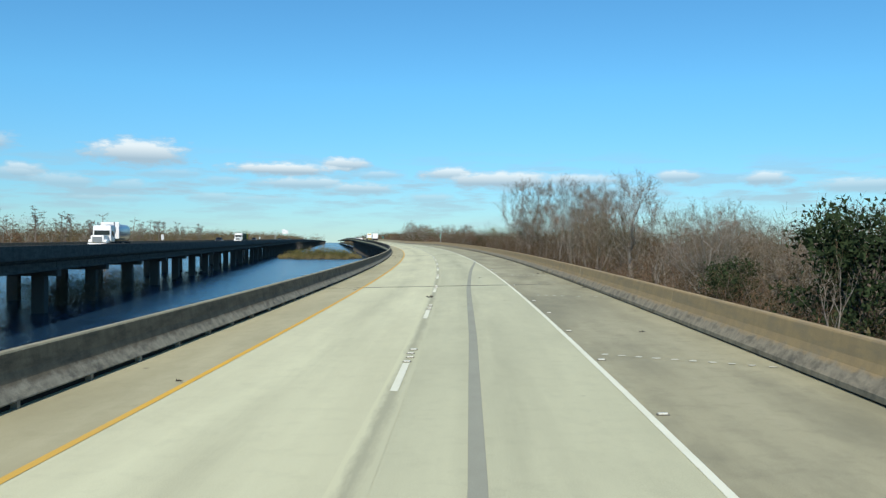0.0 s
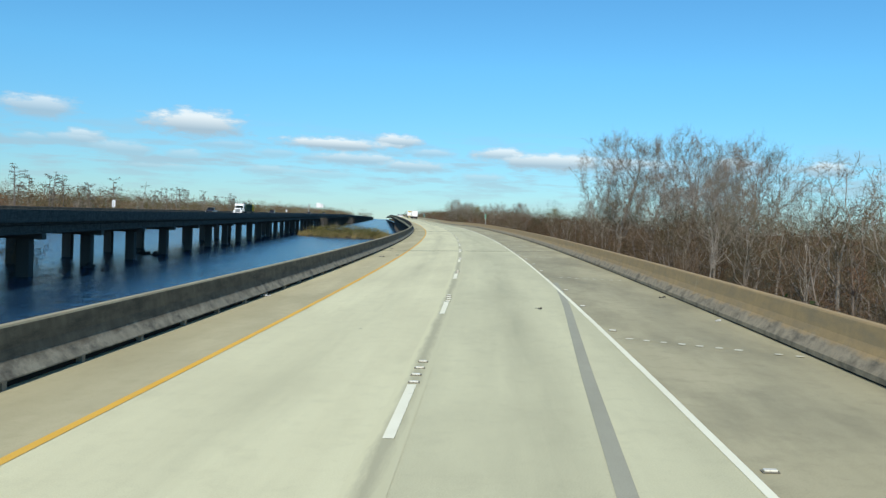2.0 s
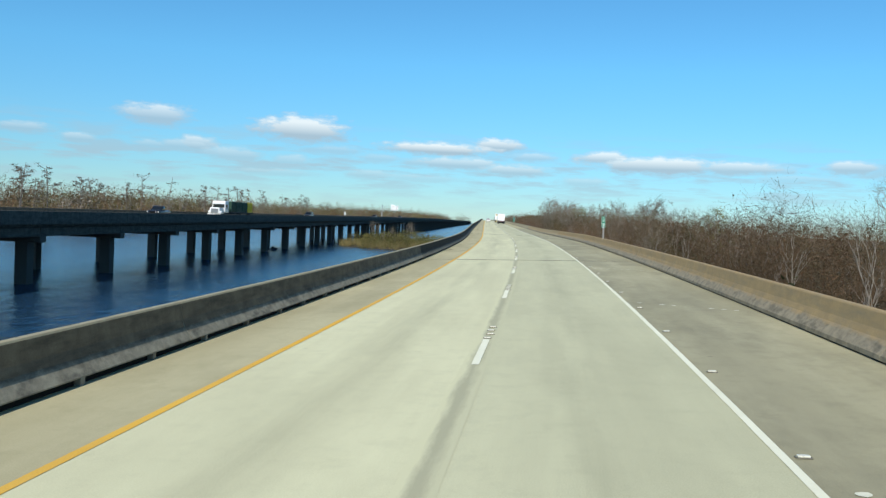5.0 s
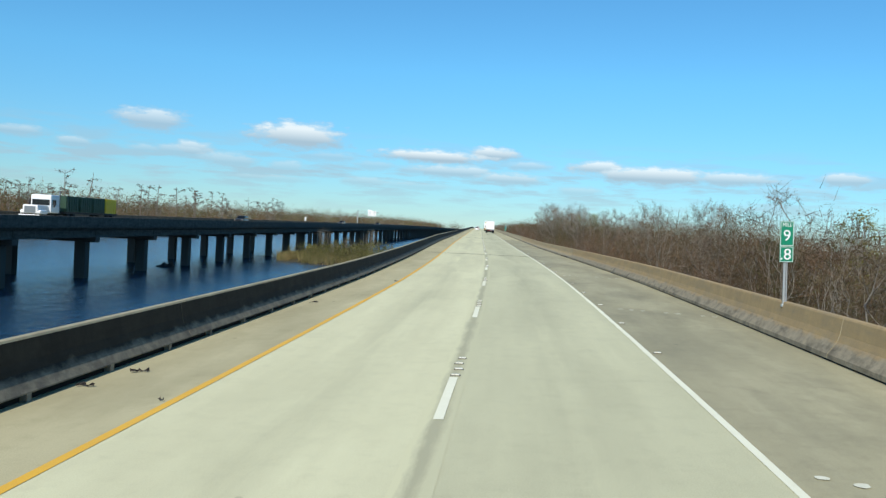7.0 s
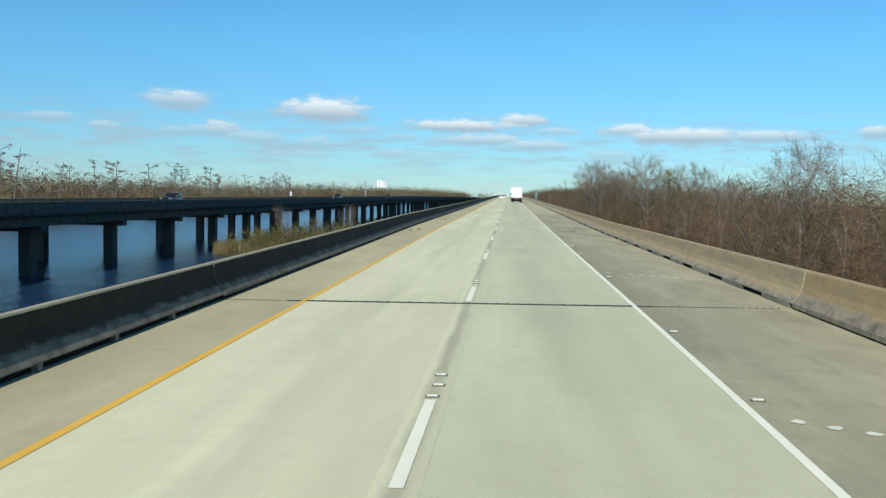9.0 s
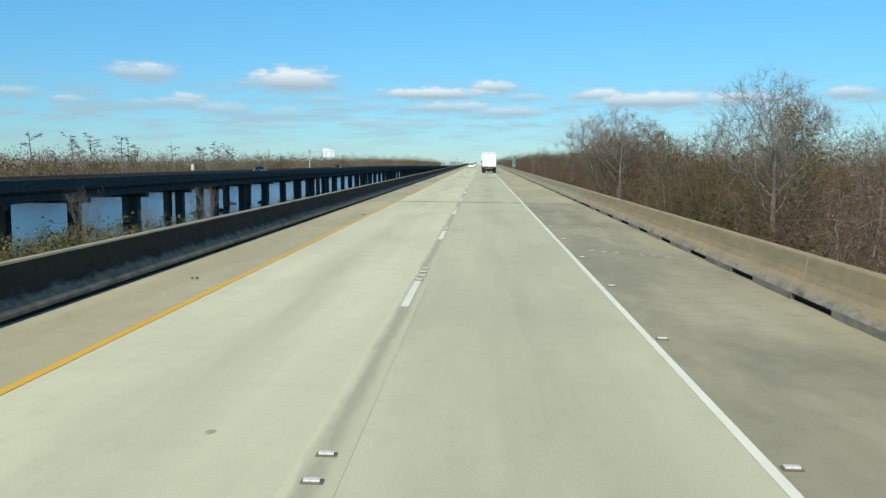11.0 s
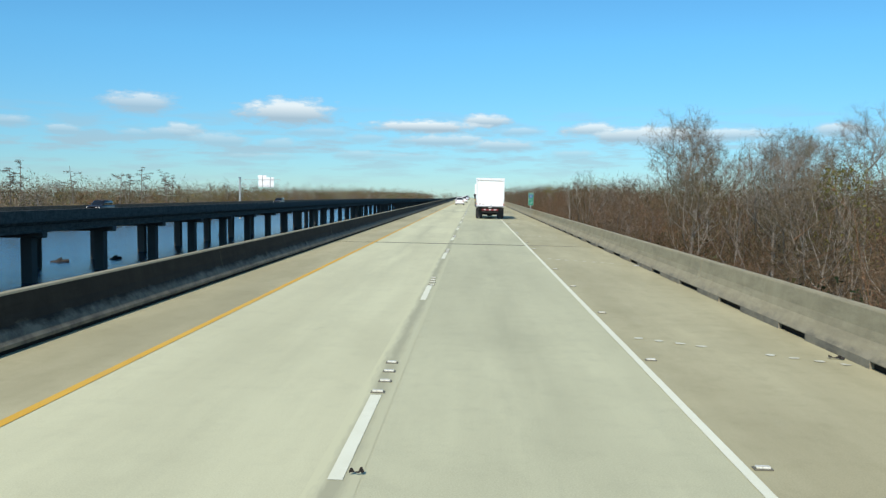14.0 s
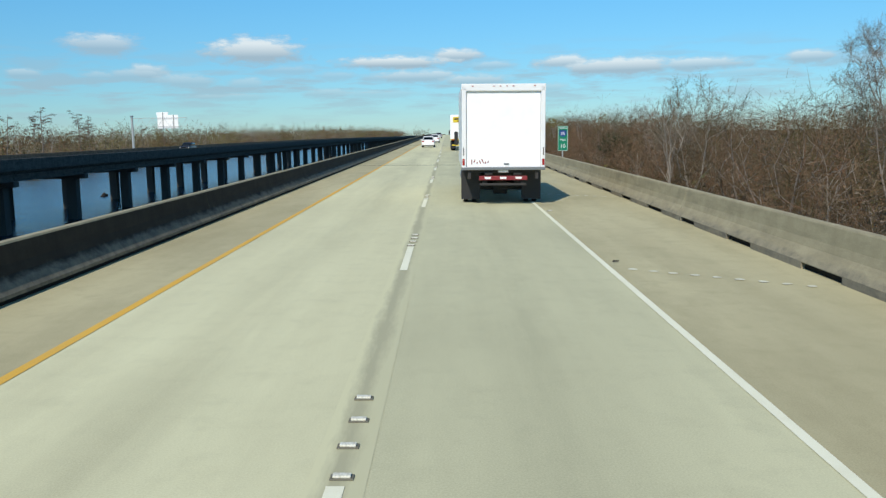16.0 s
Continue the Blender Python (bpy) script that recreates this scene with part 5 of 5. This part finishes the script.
def box_truck(m):
    t = thing("box_truck", m, "white box truck seen from behind with a roll-up rear door", "truck")
    body = part("box", boxes(((0, 3.7, 2.44), (2.58, 7.3, 2.60), 0.04)), M_WHITE_SHEET, t, "white sheet metal cargo box")
    part("header", boxes(((0, 0.0, 3.64), (2.60, 0.14, 0.22), 0.02)), M_WHITE, body)
    for x in (-1.22, 1.22):
        part("corner_post", boxes(((x, 0.0, 2.42), (0.14, 0.14, 2.5), 0.02)), M_WHITE, body)
    part("sill", boxes(((0, 0.0, 1.16), (2.60, 0.16, 0.10), 0.015)), M_STEEL, body, "scuffed steel sill")
    door = part("roll_door", boxes(((0, 0.035, 2.38), (2.28, 0.04, 2.40), 0.008)), M_WHITE_SHEET, body, "white roll-up door")
    part("latch", boxes(((0.1, 0.0, 1.30), (0.16, 0.03, 0.05), 0.008)), M_STEEL, door)
    bm = bmesh.new()
    for i in range(7):
        box(bm, (-0.98 + 0.085 * i, 0.012, 1.36 + 0.03 * math.sin(i * 2.1)), (0.03, 0.006, 0.10 + 0.05 * math.cos(i * 1.7)), 0, Euler((0, 0.5 * math.sin(i * 1.3), 0)))
    part("scrawl", bm, M_RED_TAPE, door, "red scrawl")
    for x in (-0.95, -0.3, -0.1, 0.1, 0.3, 0.95):
        part("marker_light", boxes(((x, -0.075, 3.68), (0.055, 0.02, 0.022), 0.005)), M_RED, body)
    for x in (-1.235, 1.235):
        part("tail_light", boxes(((x, -0.075, 1.36), (0.07, 0.02, 0.20), 0.02)), M_RED, body)
        part("grab_handle", rods(((x, -0.09, 1.58), (x, -0.09, 1.80), 0.012), ((x, -0.09, 1.58), (x, -0.05, 1.58), 0.012), ((x, -0.09, 1.80), (x, -0.05, 1.80), 0.012)), M_BLACK, body)
    part("chassis", boxes(((-0.42, 4.2, 0.92), (0.12, 8.2, 0.26), 0.01), ((0.42, 4.2, 0.92), (0.12, 8.2, 0.26), 0.01), ((0, 0.8, 0.92), (0.9, 0.14, 0.2), 0.01), ((0, 2.0, 1.05), (2.2, 0.3, 0.14)), ((0, 4.4, 1.05), (2.2, 0.3, 0.14))), M_CHASSIS, t)
    part("lift_frame", boxes(((-1.05, 0.1, 0.98), (0.10, 0.16, 0.30), 0.01), ((1.05, 0.1, 0.98), (0.10, 0.16, 0.30), 0.01), ((0, 0.12, 1.06), (2.1, 0.06, 0.07), 0.008), ((-0.45, 0.1, 1.0), (0.25, 0.12, 0.1), 0.02), ((0.45, 0.1, 1.0), (0.25, 0.12, 0.1), 0.02)), M_CHASSIS, t)
    bar = part("underride_bar", boxes(((0, 0.05, 0.86), (1.50, 0.10, 0.13), 0.012)), M_RED_TAPE, t, "red and white taped rear bar")
    for x in (-0.48, 0.0, 0.48):
        part("reflector_tape", boxes(((x, -0.003, 0.865), (0.20, 0.006, 0.07))), M_SIGN_WHITE, bar)
    part("lower_bar", boxes(((0, 0.10, 0.66), (1.45, 0.08, 0.07), 0.01), ((-0.6, 0.12, 0.78), (0.08, 0.06, 0.26)), ((0.6, 0.12, 0.78), (0.08, 0.06, 0.26))), M_CHASSIS, t)
    part("plate_bar", boxes(((0, -0.004, 1.10), (0.30, 0.012, 0.12))), M_SIGN_WHITE, t, "blank rear plate")
    for x in (-0.98, 0.98):
        part("mud_flap", boxes(((x, 1.15, 0.58), (0.62, 0.02, 0.94), 0.006)), M_BLACK, t)
        wheel(t, x * 1.02 + (0.14 if x > 0 else -0.14), 1.75, 0.50, 0.24)
        wheel(t, x * 1.02 - (0.14 if x > 0 else -0.14), 1.75, 0.50, 0.24)
        wheel(t, x * 1.06, 6.9, 0.50, 0.27)
    part("axle", rods(((-1.0, 1.75, 0.5), (1.0, 1.75, 0.5), 0.13), ((-0.22, 1.75, 0.5), (0.22, 1.75, 0.5), 0.26, 0.26, 16)), M_CHASSIS, t)
    part("leaf_springs", boxes(((-0.5, 1.75, 0.70), (0.10, 1.5, 0.12), 0.02), ((0.5, 1.75, 0.70), (0.10, 1.5, 0.12), 0.02)), M_CHASSIS, t)
    part("drive_shaft", rods(((0, 2.0, 0.55), (0, 7.0, 0.75), 0.07)), M_CHASSIS, t)
    # Added blocks that fill the shadowed space under the truck with black.
    part("underbody_fill", boxes(((0, 3.2, 0.70), (1.9, 1.2, 0.72), 0.06), ((0, 6.2, 0.60), (1.7, 1.2, 0.62), 0.08)), M_CHASSIS, t)
    part("fuel_tank", rods(((-1.0, 3.6, 0.75), (-1.0, 5.0, 0.75), 0.28, 0.28, 18)), M_STEEL, t)
    part("battery_box", boxes(((1.0, 4.4, 0.75), (0.5, 0.8, 0.5), 0.03)), M_BLACK, t)
    cab = part("cab", boxes(((0, 8.35, 1.75), (2.35, 1.75, 2.0), 0.18), ((0, 9.6, 1.25), (2.2, 1.1, 1.0), 0.15)), M_WHITE, t, "white cab")
    for x in (-1.25, 1.25):
        part("side_mirror", boxes(((x * 1.1, 9.0, 2.0), (0.16, 0.10, 0.55), 0.03)), M_BLACK, cab)
    return t


def loft(sections, seg=12):
    """A closed skin through rounded cross-sections (y, half width, bottom, top, roundness)."""
    bm = bmesh.new()
    rings = []
    for y, w, z0, z1, e in sections:
        ring = []
        for i in range(seg * 2):
            a = math.pi * 2 * i / (seg * 2)
            c, s = math.cos(a), math.sin(a)
            ring.append(bm.verts.new((w * math.copysign(abs(c) ** e, c), y, (z0 + z1) / 2 + (z1 - z0) / 2 * math.copysign(abs(s) ** e, s))))
        rings.append(ring)
    for a, b in zip(rings, rings[1:]):
        for i in range(seg * 2):
            j = (i + 1) % (seg * 2)
            bm.faces.new((a[i], a[j], b[j], b[i]))
    bm.faces.new(rings[0][::-1])
    bm.faces.new(rings[-1])
    bmesh.ops.recalc_face_normals(bm, faces=bm.faces[:])
    return bm


def sedan(m, paint_mat, label, group=""):
    t = thing("sedan", m, label, "car", group)
    part("body", loft([(0.0, 0.72, 0.42, 0.86, 0.5), (0.06, 0.84, 0.30, 0.96, 0.45), (0.5, 0.90, 0.22, 1.02, 0.4), (1.3, 0.91, 0.20, 1.00, 0.4), (2.6, 0.91, 0.20, 0.97, 0.4), (3.6, 0.90, 0.20, 0.90, 0.4), (4.3, 0.86, 0.24, 0.78, 0.45), (4.6, 0.68, 0.34, 0.66, 0.5)]), paint_mat, t, smooth=True)
    cabin = part("cabin", loft([(0.55, 0.70, 0.85, 1.00, 0.5), (1.0, 0.70, 0.85, 1.30, 0.5), (1.5, 0.68, 0.85, 1.44, 0.5), (2.2, 0.68, 0.85, 1.45, 0.5), (2.8, 0.70, 0.85, 1.28, 0.5), (3.4, 0.72, 0.85, 0.95, 0.5)]), M_GLASS_DARK, t, "dark tinted windows", smooth=True)
    part("roof", loft([(1.15, 0.60, 1.36, 1.43, 0.6), (1.5, 0.62, 1.38, 1.47, 0.6), (2.2, 0.62, 1.38, 1.475, 0.6), (2.5, 0.58, 1.36, 1.43, 0.6)]), paint_mat, t, smooth=True)
    bm = bmesh.new()
    for x in (-0.66, 0.66):
        rod(bm, (x * 1.05, 0.45, 0.98), (x * 0.92, 1.2, 1.40), 0.045, 0.04, 8)
        rod(bm, (x * 1.05, 3.35, 0.95), (x * 0.92, 2.5, 1.40), 0.04, 0.035, 8)
    part("pillars", bm, paint_mat, t)
    for x in (-0.68, 0.68):
        part("tail_light", boxes(((x, 0.05, 0.80), (0.32, 0.12, 0.15), 0.03)), M_RED, t)
        wheel(t, x * 1.14, 0.95, 0.32, 0.21)
        wheel(t, x * 1.14, 3.7, 0.32, 0.21)
        part("side_mirror", boxes(((x * 1.42, 2.95, 0.98), (0.18, 0.12, 0.13), 0.03)), paint_mat, t)
    part("bumper", boxes(((0, 0.03, 0.42), (1.62, 0.16, 0.24), 0.05)), paint_mat, t)
    part("diffuser", boxes(((0, 0.06, 0.27), (1.4, 0.14, 0.12), 0.03)), M_BLACK, t)
    part("plate_bar", boxes(((0, -0.055, 0.62), (0.31, 0.012, 0.15))), M_SIGN_WHITE, t, "blank rear plate")
    return t


def cab_front(t, y0, mat, length=5.6, high=2.9):
    """A long-nosed tractor that faces +y from y0."""
    cab = part("cab", boxes(((0, y0 + 0.9, 1.0 + (high - 1.0) / 2), (2.3, 1.9, high - 1.0), 0.16)), mat, t, "cab")
    part("hood", boxes(((0, y0 + 2.9, 1.35), (1.7, 2.4, 0.95), 0.18)), mat, t)
    for x in (-0.95, 0.95):
        part("fender", boxes(((x, y0 + 3.3, 1.05), (0.42, 1.3, 0.45), 0.12)), mat, t)
        wheel(t, x * 1.02, y0 + 3.3, 0.5, 0.27)
        part("headlight", boxes(((x, y0 + 4.0, 1.05), (0.28, 0.10, 0.2), 0.03)), M_SIGN_WHITE, t)
        part("side_mirror", boxes(((x * 1.45, y0 + 1.6, 1.95), (0.18, 0.1, 0.6), 0.03)), M_BLACK, cab)
        part("exhaust_stack", rods(((x * 1.1, y0 - 0.2, 1.0), (x * 1.1, y0 - 0.2, high + 0.5), 0.08)), M_STEEL, t)
    part("windshield", boxes(((0, y0 + 1.86, 2.15), (1.95, 0.05, 0.62), 0.02)), M_GLASS_DARK, cab)
    for x in (-1.155, 1.155):
        part("side_window", boxes(((x, y0 + 1.15, 2.15), (0.03, 0.8, 0.55), 0.01)), M_GLASS_DARK, cab)
    part("grille", boxes(((0, y0 + 4.12, 1.3), (1.2, 0.06, 0.75), 0.02)), M_STEEL, t)
    part("bumper", boxes(((0, y0 + 4.2, 0.6), (2.3, 0.2, 0.35), 0.05)), M_ALU, t)
    part("chassis", boxes(((0, y0 - 1.2, 0.95), (0.9, 6.5, 0.25), 0.02)), M_CHASSIS, t)
    for y in (y0 - 2.2, y0 - 3.5):
        for x in (-0.95, 0.95):
            wheel(t, x, y, 0.5, 0.5)


def van_trailer(m):
    t = thing("semi_trailer", m, "white semi trailer with a yellow rear panel driving ahead", "truck")
    body = part("box", boxes(((0, 7.3, 2.62), (2.58, 14.4, 2.75), 0.04)), M_WHITE_SHEET, t)
    for x in (-0.62, 0.62):
        d = part("rear_door", boxes(((x, 0.07, 2.58), (1.20, 0.05, 2.5), 0.01)), M_WHITE_SHEET, body)
        part("lock_rod", rods(((x * 0.55, 0.0, 1.35), (x * 0.55, 0.0, 3.8), 0.018)), M_STEEL, d)
    part("yellow_panel", boxes(((0.05, 0.038, 3.45), (2.1, 0.012, 0.62))), M_YELLOW, body, "yellow panel with plain dark bars")
    part("panel_bars", boxes(((-0.1, 0.028, 3.52), (1.5, 0.010, 0.16)), ((0.05, 0.028, 3.28), (1.1, 0.010, 0.09))), M_BLACK, body)
    part("sill", boxes(((0, 0.06, 1.22), (2.58, 0.12, 0.12), 0.01)), M_YELLOW, body)
    part("underride_bar", boxes(((0, 0.1, 0.62), (2.2, 0.1, 0.12), 0.01), ((-0.7, 0.12, 0.9), (0.1, 0.1, 0.55)), ((0.7, 0.12, 0.9), (0.1, 0.1, 0.55))), M_YELLOW, t)
    part("chassis", boxes(((-0.5, 4.0, 1.1), (0.12, 7.5, 0.2)), ((0.5, 4.0, 1.1), (0.12, 7.5, 0.2)), ((0, 2.2, 0.95), (1.3, 3.0, 0.2))), M_CHASSIS, t)
    for x in (-0.98, 0.98):
        part("mud_flap", boxes(((x, 0.6, 0.6), (0.6, 0.02, 0.75))), M_BLACK, t)
        part("tail_light", boxes(((x, -0.005, 1.22), (0.3, 0.02, 0.09))), M_RED, t)
        for y in (1.4, 2.7):
            wheel(t, x, y, 0.5, 0.5)
    cab_front(t, 16.0, M_WHITE)
    return t


box_truck(at_road(451.7, -1.06) @ Matrix.Scale(1.02, 4))
van_trailer(at_road(522.0, -1.25))
sedan(at_road(540.0, -5.45), M_WHITE, "white sedan seen from behind in the passing lane", "cars ahead")
sedan(at_road(578.0, -5.2), M_WHITE, "second white sedan further up the passing lane", "cars ahead")
sedan(at_road(660.0, -5.3), M_SILVER, "distant silver sedan in the passing lane", "cars ahead")

# ================= traffic on the opposite carriageway, facing this way =================
def at_far(y, o=-4.2):
    return Matrix.Translation(far_way(y, o)) @ pose(0, 0, 0, 0, 0, 180)


tank = thing("tanker_truck", at_far(128), "white tractor with a white bulk trailer on the opposite bridge", "truck")
cab_front(tank, 9.6, M_WHITE, high=3.1)
part("hopper", loft([(0.3, 0.9, 1.5, 3.0, 0.8), (1.0, 1.2, 1.2, 3.4, 0.7), (6.6, 1.2, 1.2, 3.4, 0.7), (7.6, 0.8, 1.9, 3.3, 0.8)]), M_SILVER, tank, "dull silver bulk tank", smooth=True)
part("front_bulkhead", boxes(((0, 7.4, 2.5), (2.4, 0.25, 2.2), 0.05)), M_WHITE, tank)
part("trailer_frame", boxes(((0, 4.0, 1.05), (1.1, 8.0, 0.2), 0.02)), M_CHASSIS, tank)
for x in (-0.95, 0.95):
    for y in (0.9, 2.2):
        wheel(tank, x, y, 0.5, 0.5)

skip = thing("container_truck", at_far(294), "white tractor hauling dark green and yellow bins", "truck")
cab_front(skip, 15.2, M_WHITE, high=3.0)
part("trailer_bed", boxes(((0, 6.9, 1.1), (2.4, 13.8, 0.24), 0.02)), M_CHASSIS, skip)
for i, (y, mt, lb) in enumerate(((1.9, M_YELLOW, "yellow steel bin"), (5.3, M_GREENBOX, "dark green steel bin"), (8.7, M_GREENBOX, "dark green steel bin"), (12.1, M_GREENBOX, "dark green steel bin"))):
    b = part("bin", boxes(((0, y, 2.12), (2.4, 3.2, 1.8), 0.03)), mt, skip, lb)
    for j in range(6):
        part("rib", boxes(((1.22, y - 1.4 + 0.56 * j, 2.12), (0.07, 0.09, 1.7)), ((-1.22, y - 1.4 + 0.56 * j, 2.12), (0.07, 0.09, 1.7))), mt, b)
for x in (-0.95, 0.95):
    for y in (1.2, 2.5):
        wheel(skip, x, y, 0.5, 0.5)


def suv(m, mat, label, group, name="suv", bed=False):
    t = thing(name, m, label, "car", group)
    part("body", loft([(0.0, 0.80, 0.45, 1.0, 0.45), (0.15, 0.93, 0.35, 1.12, 0.4), (3.3, 0.95, 0.32, 1.12, 0.38), (4.6, 0.92, 0.35, 1.05, 0.4), (5.0, 0.75, 0.45, 0.95, 0.5)]), mat, t, smooth=True)
    y0 = 2.0 if bed else 0.25
    part("cabin", loft([(y0, 0.78, 1.0, 1.55, 0.45), (y0 + 0.3, 0.80, 1.0, 1.72, 0.45), (2.9, 0.80, 1.0, 1.74, 0.45), (3.7, 0.82, 1.0, 1.15, 0.5)]), M_GLASS_DARK, t, smooth=True)
    part("roof", loft([(y0 + 0.15, 0.70, 1.66, 1.74, 0.6), (2.0 if not bed else 2.7, 0.72, 1.68, 1.78, 0.6), (2.95, 0.68, 1.64, 1.75, 0.6)]), mat, t, smooth=True)
    for x in (-0.72, 0.72):
        part("headlight", boxes(((x, 4.85, 0.82), (0.3, 0.14, 0.16), 0.03)), M_SIGN_WHITE, t)
        wheel(t, x * 1.16, 1.0, 0.38, 0.25)
        wheel(t, x * 1.16, 4.0, 0.38, 0.25)
    part("grille", boxes(((0, 4.95, 0.8), (0.9, 0.1, 0.25), 0.02)), M_STEEL, t)
    part("bumper", boxes(((0, 4.95, 0.5), (1.7, 0.16, 0.2), 0.04)), M_BLACK, t)
    return t


suv(at_far(262, -7.8), M_DARKCAR, "dark pickup truck on the opposite bridge", "cars on the opposite bridge", "pickup_truck", True)
suv(at_far(487, -4.4), M_DARKCAR, "dark grey suv on the opposite bridge", "cars on the opposite bridge")
suv(at_far(592, -4.4), M_DARKCAR, "dark suv on the opposite bridge", "cars on the opposite bridge")
suv(at_far(372, -7.8), M_DARKCAR, "dark suv with its lights on, on the opposite bridge", "cars on the opposite bridge")
# mile signs seen from behind, and the sign bridge over the opposite lanes
for y in (204.0, 465.0):
    s = thing("mile_marker_sign", Matrix.Translation(far_way(y, -13.33)), "bare aluminium back of a mile sign on a post", "road sign", "signs of the opposite bridge")
    part("panel", boxes(((0, 0, 1.70), (0.55, 0.02, 1.2), 0.005)), M_ALU, s)
    part("post", boxes(((0, -0.04, 1.3), (0.08, 0.06, 1.9), 0.01)), M_GALV, s)
gan = thing("sign_gantry", Matrix.Translation((-61.5, 586, 2.6)), "cantilever gantry holding a white sign seen from behind", "road sign")
part("pole", rods(((0, 0, -4.2), (0, 0, 6.0), 0.26, 0.20, 16)), M_GALV, gan, "pale steel pole")
part("pole_cap", rods(((0, 0, 5.95), (0, 0, 6.2), 0.32, 0.3, 12)), M_STEEL, gan)
bm = rods(((0, 0, 5.7), (10.2, 0, 5.7), 0.04), ((0, 0, 4.1), (10.2, 0, 4.1), 0.04))
for i in range(9):
    rod(bm, (0.4 + 1.1 * i, 0, 5.7 if i % 2 else 4.1), (1.5 + 1.1 * i, 0, 4.1 if i % 2 else 5.7), 0.018)
part("arm_truss", bm, M_GALV, gan)
pn = part("panel", boxes(((6.6, 0.25, 5.0), (3.9, 0.05, 2.5), 0.01), ((5.6, 0.25, 6.5), (2.2, 0.05, 0.5), 0.01)), M_WHITE_SHEET, gan, "white sheet sign seen from behind")
part("stiffener", boxes(((5.7, 0.18, 5.2), (0.12, 0.08, 3.0)), ((7.7, 0.18, 5.0), (0.12, 0.08, 2.5))), M_STEEL, pn)

# weathered poles and stumps in the swamp
for x, y, h in ((-140, 560, 9), (-150, 640, 8), (-138, 520, 6)):
    pl = thing("dead_snag", Matrix.Translation((x, y, -5.4)), "pale dead trunk standing in the marsh", "snag", "snags in the marsh")
    part("trunk", rods(((0, 0, -0.5), (0.2, 0.1, h), 0.22, 0.10, 9)), M_WOOD_POLE, pl)
for x, y, a, ln in ((-56, 451, 20, 2.6), (-53.8, 459, 70, 2.0), (-61, 490.5, 15, 2.4), (-55.7, 497, 40, 1.6), (-51.5, 313, 60, 2.4), (-53, 192.5, 10, 2.2), (-50.4, 190, 30, 1.3), (-49.4, 156.5, 50, 1.5), (-64, 577, 80, 1.8)):
    st = thing("driftwood_stump", Matrix.Translation((x, y, WATER_Z)) @ pose(0, 0, 0, 0, 0, a), "dark waterlogged stump lying in the water", "driftwood", "stumps in the water")
    part("log", rods(((-ln / 2, 0, -0.15), (ln / 2, 0, 0.22), 0.36, 0.20, 9), ((-0.3, 0.1, -0.2), (0.1, 0, 0.55), 0.48, 0.25, 9)), M_DRIFT, st)
    part("snag", rods(((0.1, 0, 0), (0.25, 0.1, 0.75), 0.12, 0.04, 7), ((-0.3, 0, 0), (-0.5, -0.1, 0.5), 0.1, 0.03, 7)), M_DRIFT, st)


# litter and shreds of tyre on the roadway
def shred(s, o, size, mat, label, seed):
    q = random.Random(seed)
    bm = bmesh.new()
    n = 9
    a = [bm.verts.new(((i / (n - 1) - 0.5) * size, 0.10 * size * math.sin(i * 1.3 + seed) - 0.09 * size * q.uniform(0.6, 1.2), 0.012 + q.uniform(0, 0.02))) for i in range(n)]
    b = [bm.verts.new(((i / (n - 1) - 0.5) * size, 0.10 * size * math.sin(i * 1.3 + seed) + 0.09 * size * q.uniform(0.6, 1.2), 0.02 + q.uniform(0, 0.05))) for i in range(n)]
    for i in range(n - 1):
        bm.faces.new((a[i], a[i + 1], b[i + 1], b[i]))
    bmesh.ops.solidify(bm, geom=bm.faces[:], thickness=0.012)
    me = bpy.data.meshes.new("debris")
    bm.to_mesh(me)
    bm.free()
    me.materials.append(mat)
    ob = new("road_debris", me)
    ob.matrix_world = at_road(s, o, 0.0, q.uniform(-40, 40))
    tagged(ob, label, "debris", "litter on the roadway")


for i, (s, o, z, lit) in enumerate(DEBRIS):
    shred(s, o, z * 0.66, M_LITTER if lit else M_DEBRIS, "scrap of white litter by the parapet" if lit else "dark shred of tyre on the concrete", i)
